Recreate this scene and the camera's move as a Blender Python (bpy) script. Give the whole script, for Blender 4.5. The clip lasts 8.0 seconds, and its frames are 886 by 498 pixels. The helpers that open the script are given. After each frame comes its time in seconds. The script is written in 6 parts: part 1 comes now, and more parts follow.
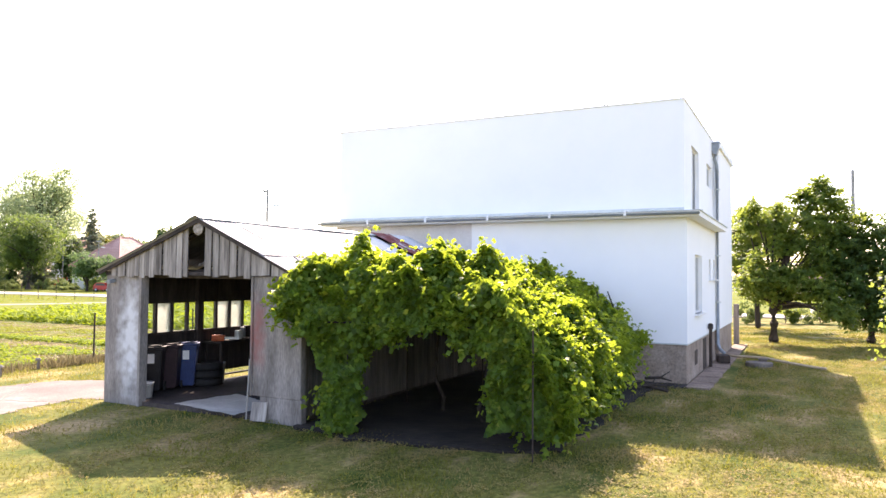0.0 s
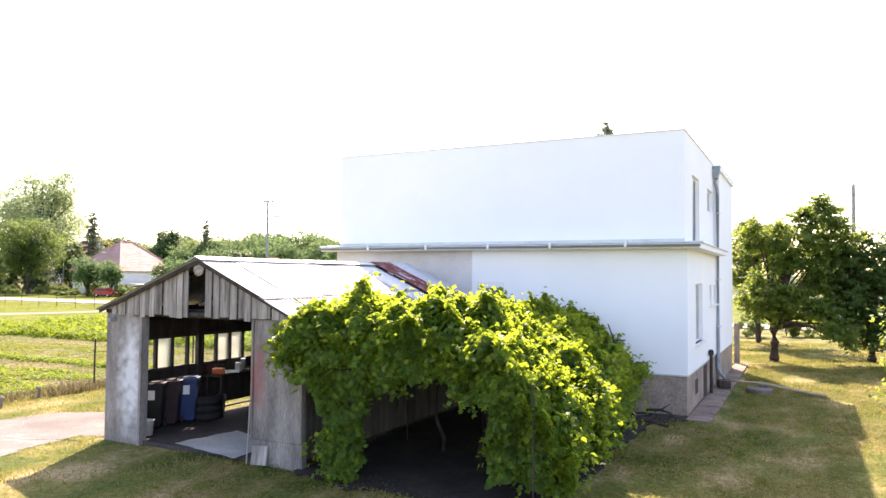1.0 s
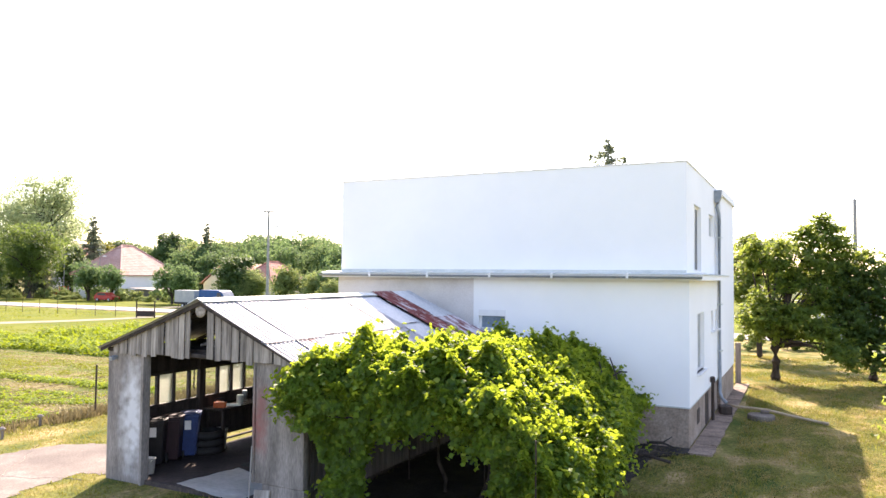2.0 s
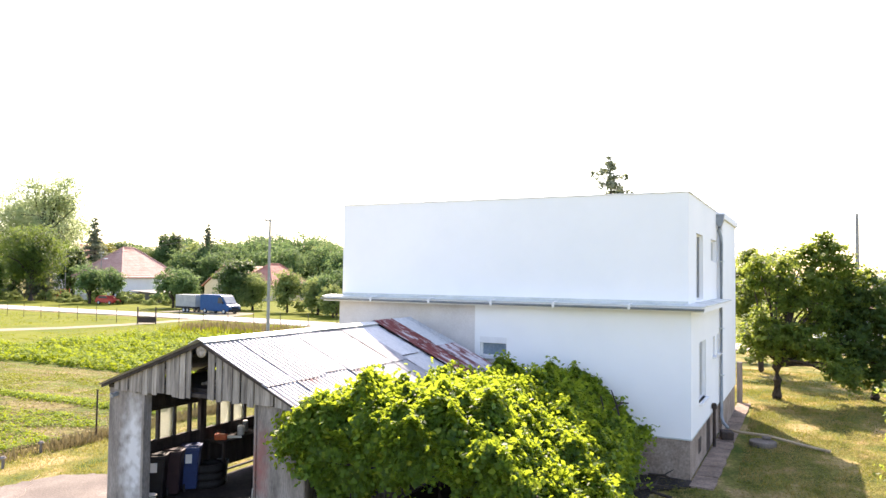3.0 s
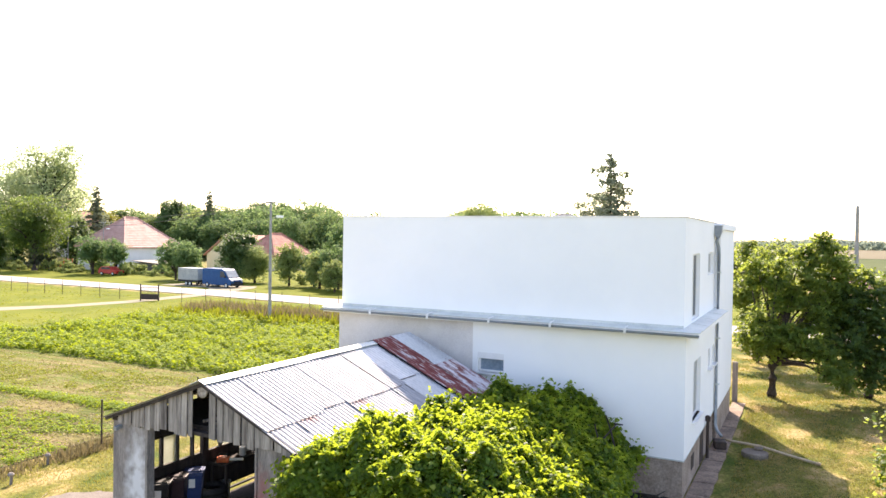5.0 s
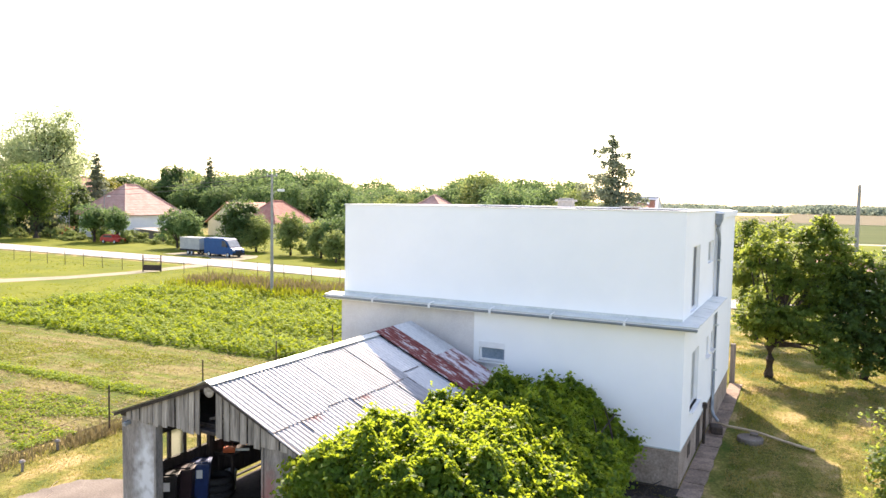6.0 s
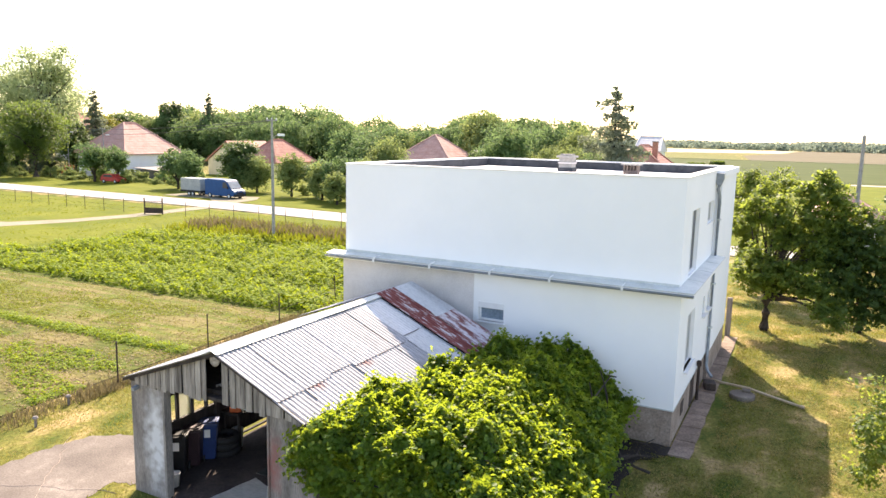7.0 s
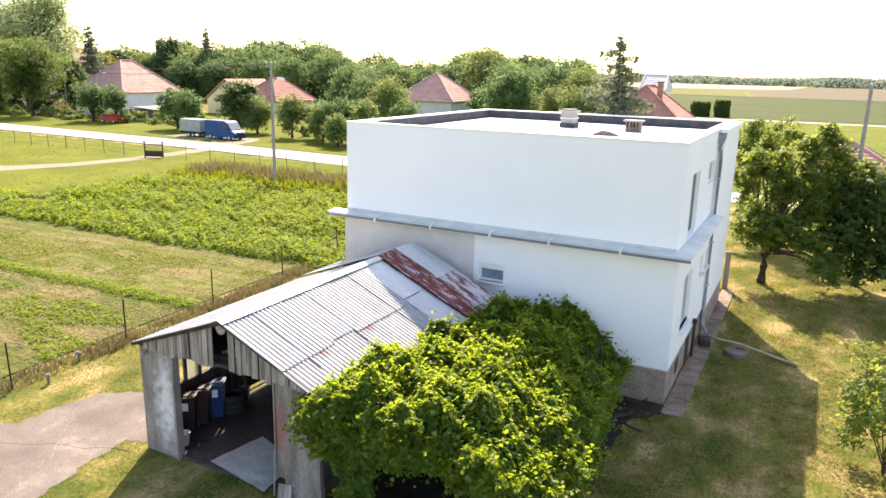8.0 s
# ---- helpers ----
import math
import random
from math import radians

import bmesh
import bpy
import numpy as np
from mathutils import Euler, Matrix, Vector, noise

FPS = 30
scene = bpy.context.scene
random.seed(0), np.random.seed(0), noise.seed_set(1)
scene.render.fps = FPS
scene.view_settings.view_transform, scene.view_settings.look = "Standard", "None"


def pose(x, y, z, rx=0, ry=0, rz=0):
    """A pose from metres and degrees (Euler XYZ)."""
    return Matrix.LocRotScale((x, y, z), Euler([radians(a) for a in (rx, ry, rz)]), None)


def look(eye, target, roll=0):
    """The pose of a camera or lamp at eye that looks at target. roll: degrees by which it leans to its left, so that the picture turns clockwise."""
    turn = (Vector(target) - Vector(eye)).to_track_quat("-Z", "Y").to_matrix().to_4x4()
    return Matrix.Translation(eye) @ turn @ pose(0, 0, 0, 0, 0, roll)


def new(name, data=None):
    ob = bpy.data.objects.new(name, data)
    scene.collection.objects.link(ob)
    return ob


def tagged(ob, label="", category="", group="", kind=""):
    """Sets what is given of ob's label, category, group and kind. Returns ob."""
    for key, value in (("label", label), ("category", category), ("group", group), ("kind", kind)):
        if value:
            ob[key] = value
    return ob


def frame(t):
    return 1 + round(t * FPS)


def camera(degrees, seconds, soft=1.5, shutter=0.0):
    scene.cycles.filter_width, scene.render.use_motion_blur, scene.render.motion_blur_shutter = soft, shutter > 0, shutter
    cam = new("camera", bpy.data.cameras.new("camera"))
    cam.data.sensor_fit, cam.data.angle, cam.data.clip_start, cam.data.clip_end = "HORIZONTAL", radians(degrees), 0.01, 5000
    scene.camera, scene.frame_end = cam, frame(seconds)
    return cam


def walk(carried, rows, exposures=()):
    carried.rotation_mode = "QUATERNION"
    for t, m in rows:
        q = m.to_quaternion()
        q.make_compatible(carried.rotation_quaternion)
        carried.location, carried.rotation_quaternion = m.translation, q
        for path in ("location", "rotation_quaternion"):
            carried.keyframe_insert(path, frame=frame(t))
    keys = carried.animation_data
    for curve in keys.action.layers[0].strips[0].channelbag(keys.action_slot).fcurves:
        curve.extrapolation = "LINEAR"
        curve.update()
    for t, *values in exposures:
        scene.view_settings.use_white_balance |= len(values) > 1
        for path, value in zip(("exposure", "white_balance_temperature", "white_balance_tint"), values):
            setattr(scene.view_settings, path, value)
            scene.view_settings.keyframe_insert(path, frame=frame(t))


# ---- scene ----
cam = camera(63.6, 8.0)
PATH = [
    (0, (0.061, 0.109, 2.792), (-0.783, 1.921, 2.871), 0.5),
    (0.5, (0.056, 0.096, 3.212), (-0.789, 1.908, 3.29), 0.5),
    (1, (0.068, 0.081, 3.622), (-0.777, 1.892, 3.701), 0.5),
    (1.5, (0.057, 0.056, 4.048), (-0.788, 1.866, 4.126), 0.5),
    (3, (0.022, 0.045, 5.332), (-0.827, 1.854, 5.405), 0.7),
    (3.5, (0.046, 0.063, 5.738), (-0.805, 1.872, 5.793), 0.7),
    (4, (0.094, 0.048, 6.141), (-0.758, 1.857, 6.166), 0.7),
    (4.5, (0.157, 0.007, 6.578), (-0.696, 1.816, 6.573), 0.8),
    (6, (0.16, -0.152, 7.827), (-0.692, 1.652, 7.691), 1.0),
    (6.5, (0.172, -0.178, 8.243), (-0.677, 1.619, 8.018), 1.1),
    (7, (0.194, -0.195, 8.634), (-0.65, 1.591, 8.32), 1.2),
    (7.5, (0.241, -0.23, 9.035), (-0.598, 1.541, 8.633), 1.2),
    (8, (0.233, -0.229, 9.426), (-0.597, 1.524, 8.938), 1.3),
]
walk(cam, [(t, look(eye, target, roll)) for t, eye, target, roll in PATH], exposures=((0, 1.91, 7150, 26), (3, 1.75, 7250, 22), (4.5, 1.72, 7300, 21), (6, 1.66, 7450, 20), (8, 1.56, 7550, 18)))

# ---- light: high sun ahead of the camera, bright hazy sky ----
world = bpy.data.worlds.new("sky")
world.use_nodes = True
scene.world = world
wn = world.node_tree.nodes
sky = wn.new("ShaderNodeTexSky")
sky.sky_type, sky.sun_disc = "NISHITA", False
sky.sun_elevation, sky.sun_rotation = radians(42.3), radians(-25.3)
sky.air_density, sky.dust_density, sky.ozone_density = 1.0, 1.2, 1.0
wn["Background"].inputs["Strength"].default_value = 0.15
world.node_tree.links.new(sky.outputs[0], wn["Background"].inputs["Color"])
sun = new("sun", bpy.data.lights.new("sun", "SUN"))
sun.data.energy, sun.data.angle, sun.data.color = 4.3, radians(0.55), (1.0, 0.93, 0.80)
sun.matrix_world = look((-36, 76, 76.5), (0, 0, 0))


# ---- materials ----
def mat(name, a, b, scale=3.0, rough=0.8, bump=0.15, fine=45.0, metal=0.0, jitter=0.0, island=0.0, third=None, spec=0.4, stretch=(1, 1, 1), grain=0.35, third_at=0.78, lo=0.33, hi=0.66):
    """A surface of two colours mixed by a broad noise, with fine grain, relief and per-piece jitter."""
    m = bpy.data.materials.new(name)
    m.use_nodes = True
    nt = m.node_tree
    n, ln = nt.nodes, nt.links.new
    p = n["Principled BSDF"]
    tc = n.new("ShaderNodeTexCoord")
    mp = n.new("ShaderNodeMapping")
    mp.inputs["Scale"].default_value = stretch
    ln(tc.outputs["Object"], mp.inputs[0])
    big = n.new("ShaderNodeTexNoise")
    big.inputs["Scale"].default_value, big.inputs["Detail"].default_value, big.inputs["Roughness"].default_value = scale, 6, 0.62
    small = n.new("ShaderNodeTexNoise")
    small.inputs["Scale"].default_value, small.inputs["Detail"].default_value = fine, 4
    ln(mp.outputs[0], big.inputs["Vector"])
    ln(mp.outputs[0], small.inputs["Vector"])
    ramp = n.new("ShaderNodeValToRGB")
    e = ramp.color_ramp.elements
    e[0].position, e[0].color = lo, (*a, 1)
    e[1].position, e[1].color = hi, (*b, 1)
    if third:
        t3 = e.new(third_at)
        t3.color = (*third, 1)
    ln(big.outputs["Fac"], ramp.inputs[0])
    mul = n.new("ShaderNodeMix")
    mul.data_type, mul.blend_type = "RGBA", "OVERLAY"
    mul.inputs[0].default_value = grain
    ln(ramp.outputs[0], mul.inputs[6])
    ln(small.outputs["Fac"], mul.inputs[7])
    col = mul.outputs[2]
    if jitter or island:
        src = n.new("ShaderNodeNewGeometry").outputs["Random Per Island"] if island else n.new("ShaderNodeObjectInfo").outputs["Random"]
        k = island or jitter
        rng = n.new("ShaderNodeMapRange")
        rng.inputs["To Min"].default_value, rng.inputs["To Max"].default_value = 1 - k, 1 + k
        ln(src, rng.inputs[0])
        hsv = n.new("ShaderNodeHueSaturation")
        ln(rng.outputs[0], hsv.inputs["Value"])
        ln(col, hsv.inputs["Color"])
        col = hsv.outputs[0]
    ln(col, p.inputs["Base Color"])
    p.inputs["Roughness"].default_value, p.inputs["Metallic"].default_value = rough, metal
    p.inputs["Specular IOR Level"].default_value = spec
    if bump:
        bp = n.new("ShaderNodeBump")
        bp.inputs["Strength"].default_value, bp.inputs["Distance"].default_value = bump, 0.02
        ln(small.outputs["Fac"], bp.inputs["Height"])
        ln(bp.outputs[0], p.inputs["Normal"])
    return m


def leaf_mat(name, a, b, glow, through_part=0.42, rough=0.5, c=None, dry=None, patch_size=0.4):
    """Thin leaves: each takes its own green, and light passes through them."""
    m = bpy.data.materials.new(name)
    m.use_nodes = True
    nt = m.node_tree
    n, ln = nt.nodes, nt.links.new
    p, out = n["Principled BSDF"], n["Material Output"]
    geo = n.new("ShaderNodeNewGeometry")
    ramp = n.new("ShaderNodeValToRGB")
    e = ramp.color_ramp.elements
    e[0].color, e[1].color = (*a, 1), (*b, 1)
    if c:
        e[1].position = 0.93
        e.new(1.0).color = (*c, 1)
    ln(geo.outputs["Random Per Island"], ramp.inputs[0])
    green = ramp.outputs[0]
    if dry:
        tc, ns, mr, mx = n.new("ShaderNodeTexCoord"), n.new("ShaderNodeTexNoise"), n.new("ShaderNodeMapRange"), n.new("ShaderNodeMix")
        ns.inputs["Scale"].default_value, ns.inputs["Detail"].default_value = patch_size, 5
        mr.inputs["From Min"].default_value, mr.inputs["From Max"].default_value = 0.44, 0.56
        mx.data_type = "RGBA"
        mx.inputs[7].default_value = (*dry, 1)
        ns.inputs["Roughness"].default_value = 0.7
        mpg = n.new("ShaderNodeMapping")
        mpg.inputs["Scale"].default_value = (1.6, 0.7, 1)
        ln(tc.outputs["Object"], mpg.inputs[0])
        ln(mpg.outputs[0], ns.inputs["Vector"])
        ln(ns.outputs["Fac"], mr.inputs[0])
        ln(mr.outputs[0], mx.inputs[0])
        ln(green, mx.inputs[6])
        green = mx.outputs[2]
    ln(green, p.inputs["Base Color"])
    p.inputs["Roughness"].default_value, p.inputs["Specular IOR Level"].default_value = rough, 0.22
    tr = n.new("ShaderNodeBsdfTranslucent")
    tint = n.new("ShaderNodeMix")
    tint.data_type = "RGBA"
    tint.inputs[0].default_value, tint.inputs[7].default_value = 0.75, (*glow, 1)
    ln(green, tint.inputs[6])
    ln(tint.outputs[2], tr.inputs["Color"])
    mix = n.new("ShaderNodeMixShader")
    mix.inputs[0].default_value = through_part
    ln(p.outputs[0], mix.inputs[1])
    ln(tr.outputs[0], mix.inputs[2])
    ln(mix.outputs[0], out.inputs["Surface"])
    return m


def glass_mat(name, tint=(0.9, 0.95, 0.97), rough=0.02):
    m = bpy.data.materials.new(name)
    m.use_nodes = True
    p = m.node_tree.nodes["Principled BSDF"]
    p.inputs["Base Color"].default_value = (*tint, 1)
    p.inputs["Roughness"].default_value, p.inputs["Transmission Weight"].default_value, p.inputs["IOR"].default_value = rough, 1.0, 1.45
    return m


M = {}
M["render_white"] = mat("white wall render", (0.86, 0.87, 0.88), (0.90, 0.905, 0.91), 0.5, 0.9, 0.12, 60, spec=0.2, grain=0.12)
M["render_grey"] = mat("unpainted grey render", (0.60, 0.565, 0.555), (0.74, 0.705, 0.695), 0.7, 0.92, 0.25, 40, spec=0.2)
M["plinth"] = mat("weathered plinth concrete", (0.235, 0.180, 0.145), (0.39, 0.318, 0.268), 1.6, 0.92, 0.5, 18, third=(0.14, 0.10, 0.085), spec=0.2, grain=0.65)
M["roofing"] = mat("white roof membrane", (0.72, 0.72, 0.72), (0.84, 0.84, 0.84), 0.8, 0.7, 0.1, 20)
M["dark_felt"] = mat("dark bitumen felt", (0.035, 0.037, 0.043), (0.075, 0.078, 0.085), 2, 0.85, 0.3, 30)
M["zinc"] = mat("zinc sheet", (0.50, 0.54, 0.53), (0.64, 0.67, 0.655), 1.5, 0.5, 0.05, 25, metal=0.15)
M["pipe_grey"] = mat("grey gutter pipe", (0.20, 0.23, 0.26), (0.30, 0.33, 0.36), 3, 0.45, 0.05, 40, metal=0.3)
M["white_plastic"] = mat("white plastic", (0.78, 0.78, 0.78), (0.84, 0.84, 0.84), 4, 0.4, 0.02, 60)
M["dark_pane"] = mat("dark window glass", (0.02, 0.026, 0.032), (0.05, 0.06, 0.07), 1, 0.3, 0.0, 20, spec=0.4)
# Bluish pane colour stands in for sky mirrored in the glass.
M["grey_pane"] = mat("window glass coloured with sky reflection", (0.14, 0.19, 0.24), (0.27, 0.34, 0.41), 2, 0.4, 0.0, 20, spec=0.3)
# Pale tone: curtains in house windows, painted sky reflection on the windscreen.
M["pale_pane"] = mat("pale glass, curtain and sky tone", (0.26, 0.28, 0.29), (0.38, 0.40, 0.41), 2, 0.35, 0.0, 20, spec=0.4)
M["tin"] = mat("galvanised corrugated sheet", (0.245, 0.25, 0.262), (0.37, 0.375, 0.39), 1.5, 0.55, 0.15, 14, metal=0.3, jitter=0.10, third=(0.14, 0.115, 0.11), stretch=(0.35, 4.5, 1), grain=0.6, hi=0.58, third_at=0.70)
M["tin_rust"] = mat("rusted corrugated sheet", (0.15, 0.03, 0.027), (0.22, 0.065, 0.055), 3.0, 0.75, 0.35, 22, metal=0.05, jitter=0.1, third=(0.50, 0.46, 0.47), stretch=(0.5, 2.6, 1), grain=0.6, lo=0.40, hi=0.53, third_at=0.585)
M["tin_mixed"] = mat("part rusted corrugated sheet", (0.44, 0.43, 0.44), (0.54, 0.53, 0.54), 2.4, 0.6, 0.25, 22, metal=0.1, jitter=0.1, third=(0.20, 0.06, 0.055), stretch=(0.9, 2.4, 1), grain=0.5, hi=0.6, third_at=0.68)
M["tin_flat"] = mat("dull blue-grey sheet", (0.46, 0.485, 0.51), (0.62, 0.635, 0.65), 1.1, 0.5, 0.12, 18, metal=0.25, jitter=0.06, third=(0.30, 0.28, 0.28), stretch=(0.6, 1.6, 1), grain=0.5)
M["tin_flaked"] = mat("flaking rusty sheet", (0.17, 0.05, 0.045), (0.24, 0.09, 0.08), 1.6, 0.7, 0.3, 22, metal=0.05, third=(0.62, 0.57, 0.59), stretch=(0.7, 2.6, 1))
M["tin_flaked"].node_tree.nodes["Color Ramp"].color_ramp.elements[2].position = 0.53
M["tin_flaked"].node_tree.nodes["Color Ramp"].color_ramp.elements[1].position = 0.45
M["tin_seam"] = mat("rust-stained sheet edge", (0.075, 0.052, 0.048), (0.22, 0.18, 0.175), 7, 0.8, 0.3, 30, third=(0.36, 0.34, 0.34), jitter=0.2)
M["board"] = mat("weathered grey board", (0.125, 0.108, 0.098), (0.37, 0.335, 0.305), 2.2, 0.88, 0.5, 14, jitter=0.28, stretch=(6, 6, 0.5))
# Dark timber whose colour also holds the shade inside the shed.
M["board_dark"] = mat("dark timber, deepened for shade", (0.028, 0.023, 0.022), (0.062, 0.049, 0.044), 2.5, 0.85, 0.4, 16, jitter=0.2, stretch=(3, 3, 0.6))
# Board tone lowered for the dim vine-side wall; post wood shares it.
M["board_mid"] = mat("weathered board, darkened for shade", (0.10, 0.09, 0.085), (0.20, 0.18, 0.17), 2.2, 0.88, 0.4, 14, jitter=0.22, stretch=(6, 6, 0.5))
M["shed_panel"] = mat("weathered shed panel", (0.148, 0.130, 0.120), (0.31, 0.28, 0.262), 1.9, 0.9, 0.5, 18, third=(0.19, 0.145, 0.135), stretch=(2.2, 2.2, 0.5), grain=0.6)
M["concrete"] = mat("worn concrete", (0.115, 0.094, 0.078), (0.165, 0.138, 0.116), 0.8, 0.9, 0.5, 22, jitter=0.07, third=(0.235, 0.20, 0.17), grain=0.6, lo=0.36, hi=0.56, third_at=0.66)
M["slab"] = mat("worn paving slab", (0.165, 0.115, 0.085), (0.29, 0.215, 0.165), 2.2, 0.9, 0.5, 16, jitter=0.16, third=(0.10, 0.085, 0.05), grain=0.7)
M["iron"] = mat("dark rusty iron", (0.035, 0.028, 0.025), (0.08, 0.055, 0.045), 5, 0.75, 0.2, 40, metal=0.3)
# Soil tone lowered further so it carries the shade below the vine.
M["soil"] = mat("dark soil deepened for vine shade", (0.0154, 0.0112, 0.0084), (0.0385, 0.028, 0.021), 1.5, 0.95, 0.8, 10, third=(0.063, 0.0455, 0.0315))
M["pipe_pale"] = mat("weathered plastic pipe", (0.33, 0.25, 0.165), (0.45, 0.35, 0.24), 3, 0.6, 0.1, 30)
M["lawn"] = mat("summer lawn", (0.0565, 0.082, 0.0135), (0.155, 0.145, 0.037), 0.6, 0.95, 1.0, 10, third=(0.328, 0.241, 0.113), spec=0.1, grain=0.95, stretch=(1.2, 0.8, 1), lo=0.36, hi=0.52, third_at=0.63)
M["blade"] = leaf_mat("grass blade", (0.0506, 0.0803, 0.0106), (0.18, 0.18, 0.0338), (0.359, 0.348, 0.0581), 0.42, 0.7, (0.401, 0.295, 0.127), (0.317, 0.227, 0.1), 0.9)
M["dry_blade"] = leaf_mat("dry grass", (0.125, 0.104, 0.050), (0.24, 0.195, 0.098), (0.26, 0.21, 0.10), 0.3, 0.7, (0.106, 0.116, 0.044))
M["straw"] = leaf_mat("cut straw", (0.209, 0.166, 0.0808), (0.323, 0.257, 0.133), (0.323, 0.257, 0.114), 0.35, 0.7)
M["meadow_blade"] = leaf_mat("meadow grass", (0.132, 0.176, 0.0132), (0.238, 0.255, 0.0264), (0.352, 0.37, 0.0264), 0.35, 0.7)
M["mown"] = mat("mown hay strip", (0.087, 0.111, 0.0174), (0.166, 0.146, 0.0538), 0.9, 0.95, 0.8, 5, third=(0.221, 0.182, 0.087), spec=0.1, stretch=(0.25, 1.7, 1), grain=0.75, lo=0.42, hi=0.58)
M["tilled"] = mat("dry tilled strip", (0.0687, 0.0929, 0.0162), (0.129, 0.117, 0.0404), 0.5, 0.95, 0.8, 4, third=(0.201, 0.158, 0.0768), spec=0.1, stretch=(0.4, 1.1, 1), grain=0.85, lo=0.40, hi=0.55)
M["meadow"] = mat("bright meadow", (0.0793, 0.105, 0.00636), (0.137, 0.15, 0.0128), 0.22, 0.95, 0.6, 4, spec=0.1)
M["cropsoil"] = mat("ground under the crop", (0.051, 0.0723, 0.0119), (0.102, 0.123, 0.0204), 0.6, 0.95, 0.6, 8, spec=0.1)
M["crop"] = leaf_mat("crop leaf", (0.0744, 0.135, 0.00837), (0.2, 0.27, 0.0158), (0.558, 0.651, 0.0279), 0.34, 0.75)
M["road"] = mat("pale gravel road", (0.31, 0.285, 0.26), (0.40, 0.37, 0.34), 0.4, 0.95, 0.3, 8)
M["dirt"] = mat("dirt track", (0.17, 0.153, 0.102), (0.238, 0.212, 0.145), 0.4, 0.95, 0.3, 8)
M["far_green"] = mat("far green field", (0.041, 0.0599, 0.0137), (0.0656, 0.0825, 0.0217), 0.05, 0.95, 0.0, 0.5, spec=0.1, third=(0.0858, 0.0858, 0.0342), stretch=(0.25, 1.8, 1))
M["far_tan"] = mat("far ripe field", (0.106, 0.0918, 0.0561), (0.149, 0.128, 0.0808), 0.02, 0.95, 0.0, 0.4, spec=0.1, stretch=(0.3, 1.5, 1))
M["far_pale"] = mat("far pale stubble", (0.383, 0.34, 0.238), (0.442, 0.391, 0.289), 0.02, 0.95, 0.0, 0.4, spec=0.1)
M["far_dark"] = mat("far hedge green", (0.0425, 0.068, 0.0255), (0.0765, 0.111, 0.0425), 0.05, 0.95, 0.0, 0.5, spec=0.1)
M["vine"] = leaf_mat("vine leaf", (0.012, 0.040, 0.012), (0.112, 0.200, 0.030), (0.67, 0.82, 0.055), 0.40, 0.5, (0.28, 0.31, 0.05))
M["bark"] = mat("brown bark", (0.028, 0.022, 0.018), (0.068, 0.052, 0.042), 4, 0.95, 0.6, 18, stretch=(3, 3, 0.7))
M["leaf_tree"] = leaf_mat("fruit tree leaf", (0.022, 0.052, 0.013), (0.090, 0.155, 0.036), (0.56, 0.66, 0.10), 0.44, 0.55)
M["leaf_far"] = leaf_mat("mixed wood leaf", (0.060, 0.118, 0.040), (0.140, 0.225, 0.082), (0.29, 0.42, 0.15), 0.38, 0.8)
M["leaf_light"] = leaf_mat("light green leaf", (0.119, 0.172, 0.051), (0.229, 0.286, 0.101), (0.44, 0.51, 0.158), 0.4, 0.8)
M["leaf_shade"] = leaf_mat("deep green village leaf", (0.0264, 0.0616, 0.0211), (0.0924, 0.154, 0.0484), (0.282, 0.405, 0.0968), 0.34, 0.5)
M["leaf_feather"] = leaf_mat("pale grey-green leaf", (0.17, 0.23, 0.11), (0.31, 0.38, 0.20), (0.58, 0.66, 0.34), 0.52, 0.8)
M["leaf_yellow"] = leaf_mat("yellow green leaf", (0.18, 0.20, 0.03), (0.32, 0.30, 0.06), (0.40, 0.38, 0.05), 0.4, 0.6)
M["leaf_dark"] = leaf_mat("dark green leaf", (0.014, 0.038, 0.012), (0.058, 0.108, 0.030), (0.38, 0.52, 0.09), 0.38, 0.6)
# Needle greens brightened so they include some aerial haze.
M["needle"] = leaf_mat("spruce needles lightened for haze", (0.108, 0.138, 0.096), (0.24, 0.27, 0.18), (0.384, 0.432, 0.24), 0.38, 0.75)
# Leaf colour lifted and blued to hold the horizon haze.
M["leaf_woods"] = leaf_mat("wood leaf paled for haze", (0.131, 0.178, 0.143), (0.213, 0.267, 0.213), (0.285, 0.344, 0.262), 0.45, 0.8)
# Floor concrete given a low base colour in place of deep indoor shade.
M["shed_floor"] = mat("shed floor darkened for shade", (0.045, 0.036, 0.034), (0.085, 0.068, 0.062), 1.4, 0.92, 0.35, 16, third=(0.03, 0.026, 0.025), spec=0.2, grain=0.5)
M["tile_red"] = mat("red clay roof", (0.36, 0.15, 0.11), (0.50, 0.25, 0.19), 0.8, 0.8, 0.3, 6, jitter=0.08)
M["tile_pale"] = mat("faded clay roof", (0.46, 0.25, 0.20), (0.58, 0.36, 0.30), 0.8, 0.8, 0.3, 6, jitter=0.08)
M["wall_cream"] = mat("cream house wall", (0.60, 0.53, 0.36), (0.68, 0.61, 0.44), 0.4, 0.9, 0.1, 10)
M["wall_far"] = mat("whitewashed house wall", (0.74, 0.73, 0.71), (0.82, 0.81, 0.79), 0.4, 0.9, 0.1, 10)
M["wood_pole"] = mat("grey concrete pole", (0.26, 0.25, 0.24), (0.36, 0.35, 0.33), 2, 0.9, 0.2, 12)
M["van_blue"] = mat("blue van paint", (0.008, 0.06, 0.18), (0.011, 0.075, 0.21), 2, 0.5, 0.0, 10, spec=0.2)
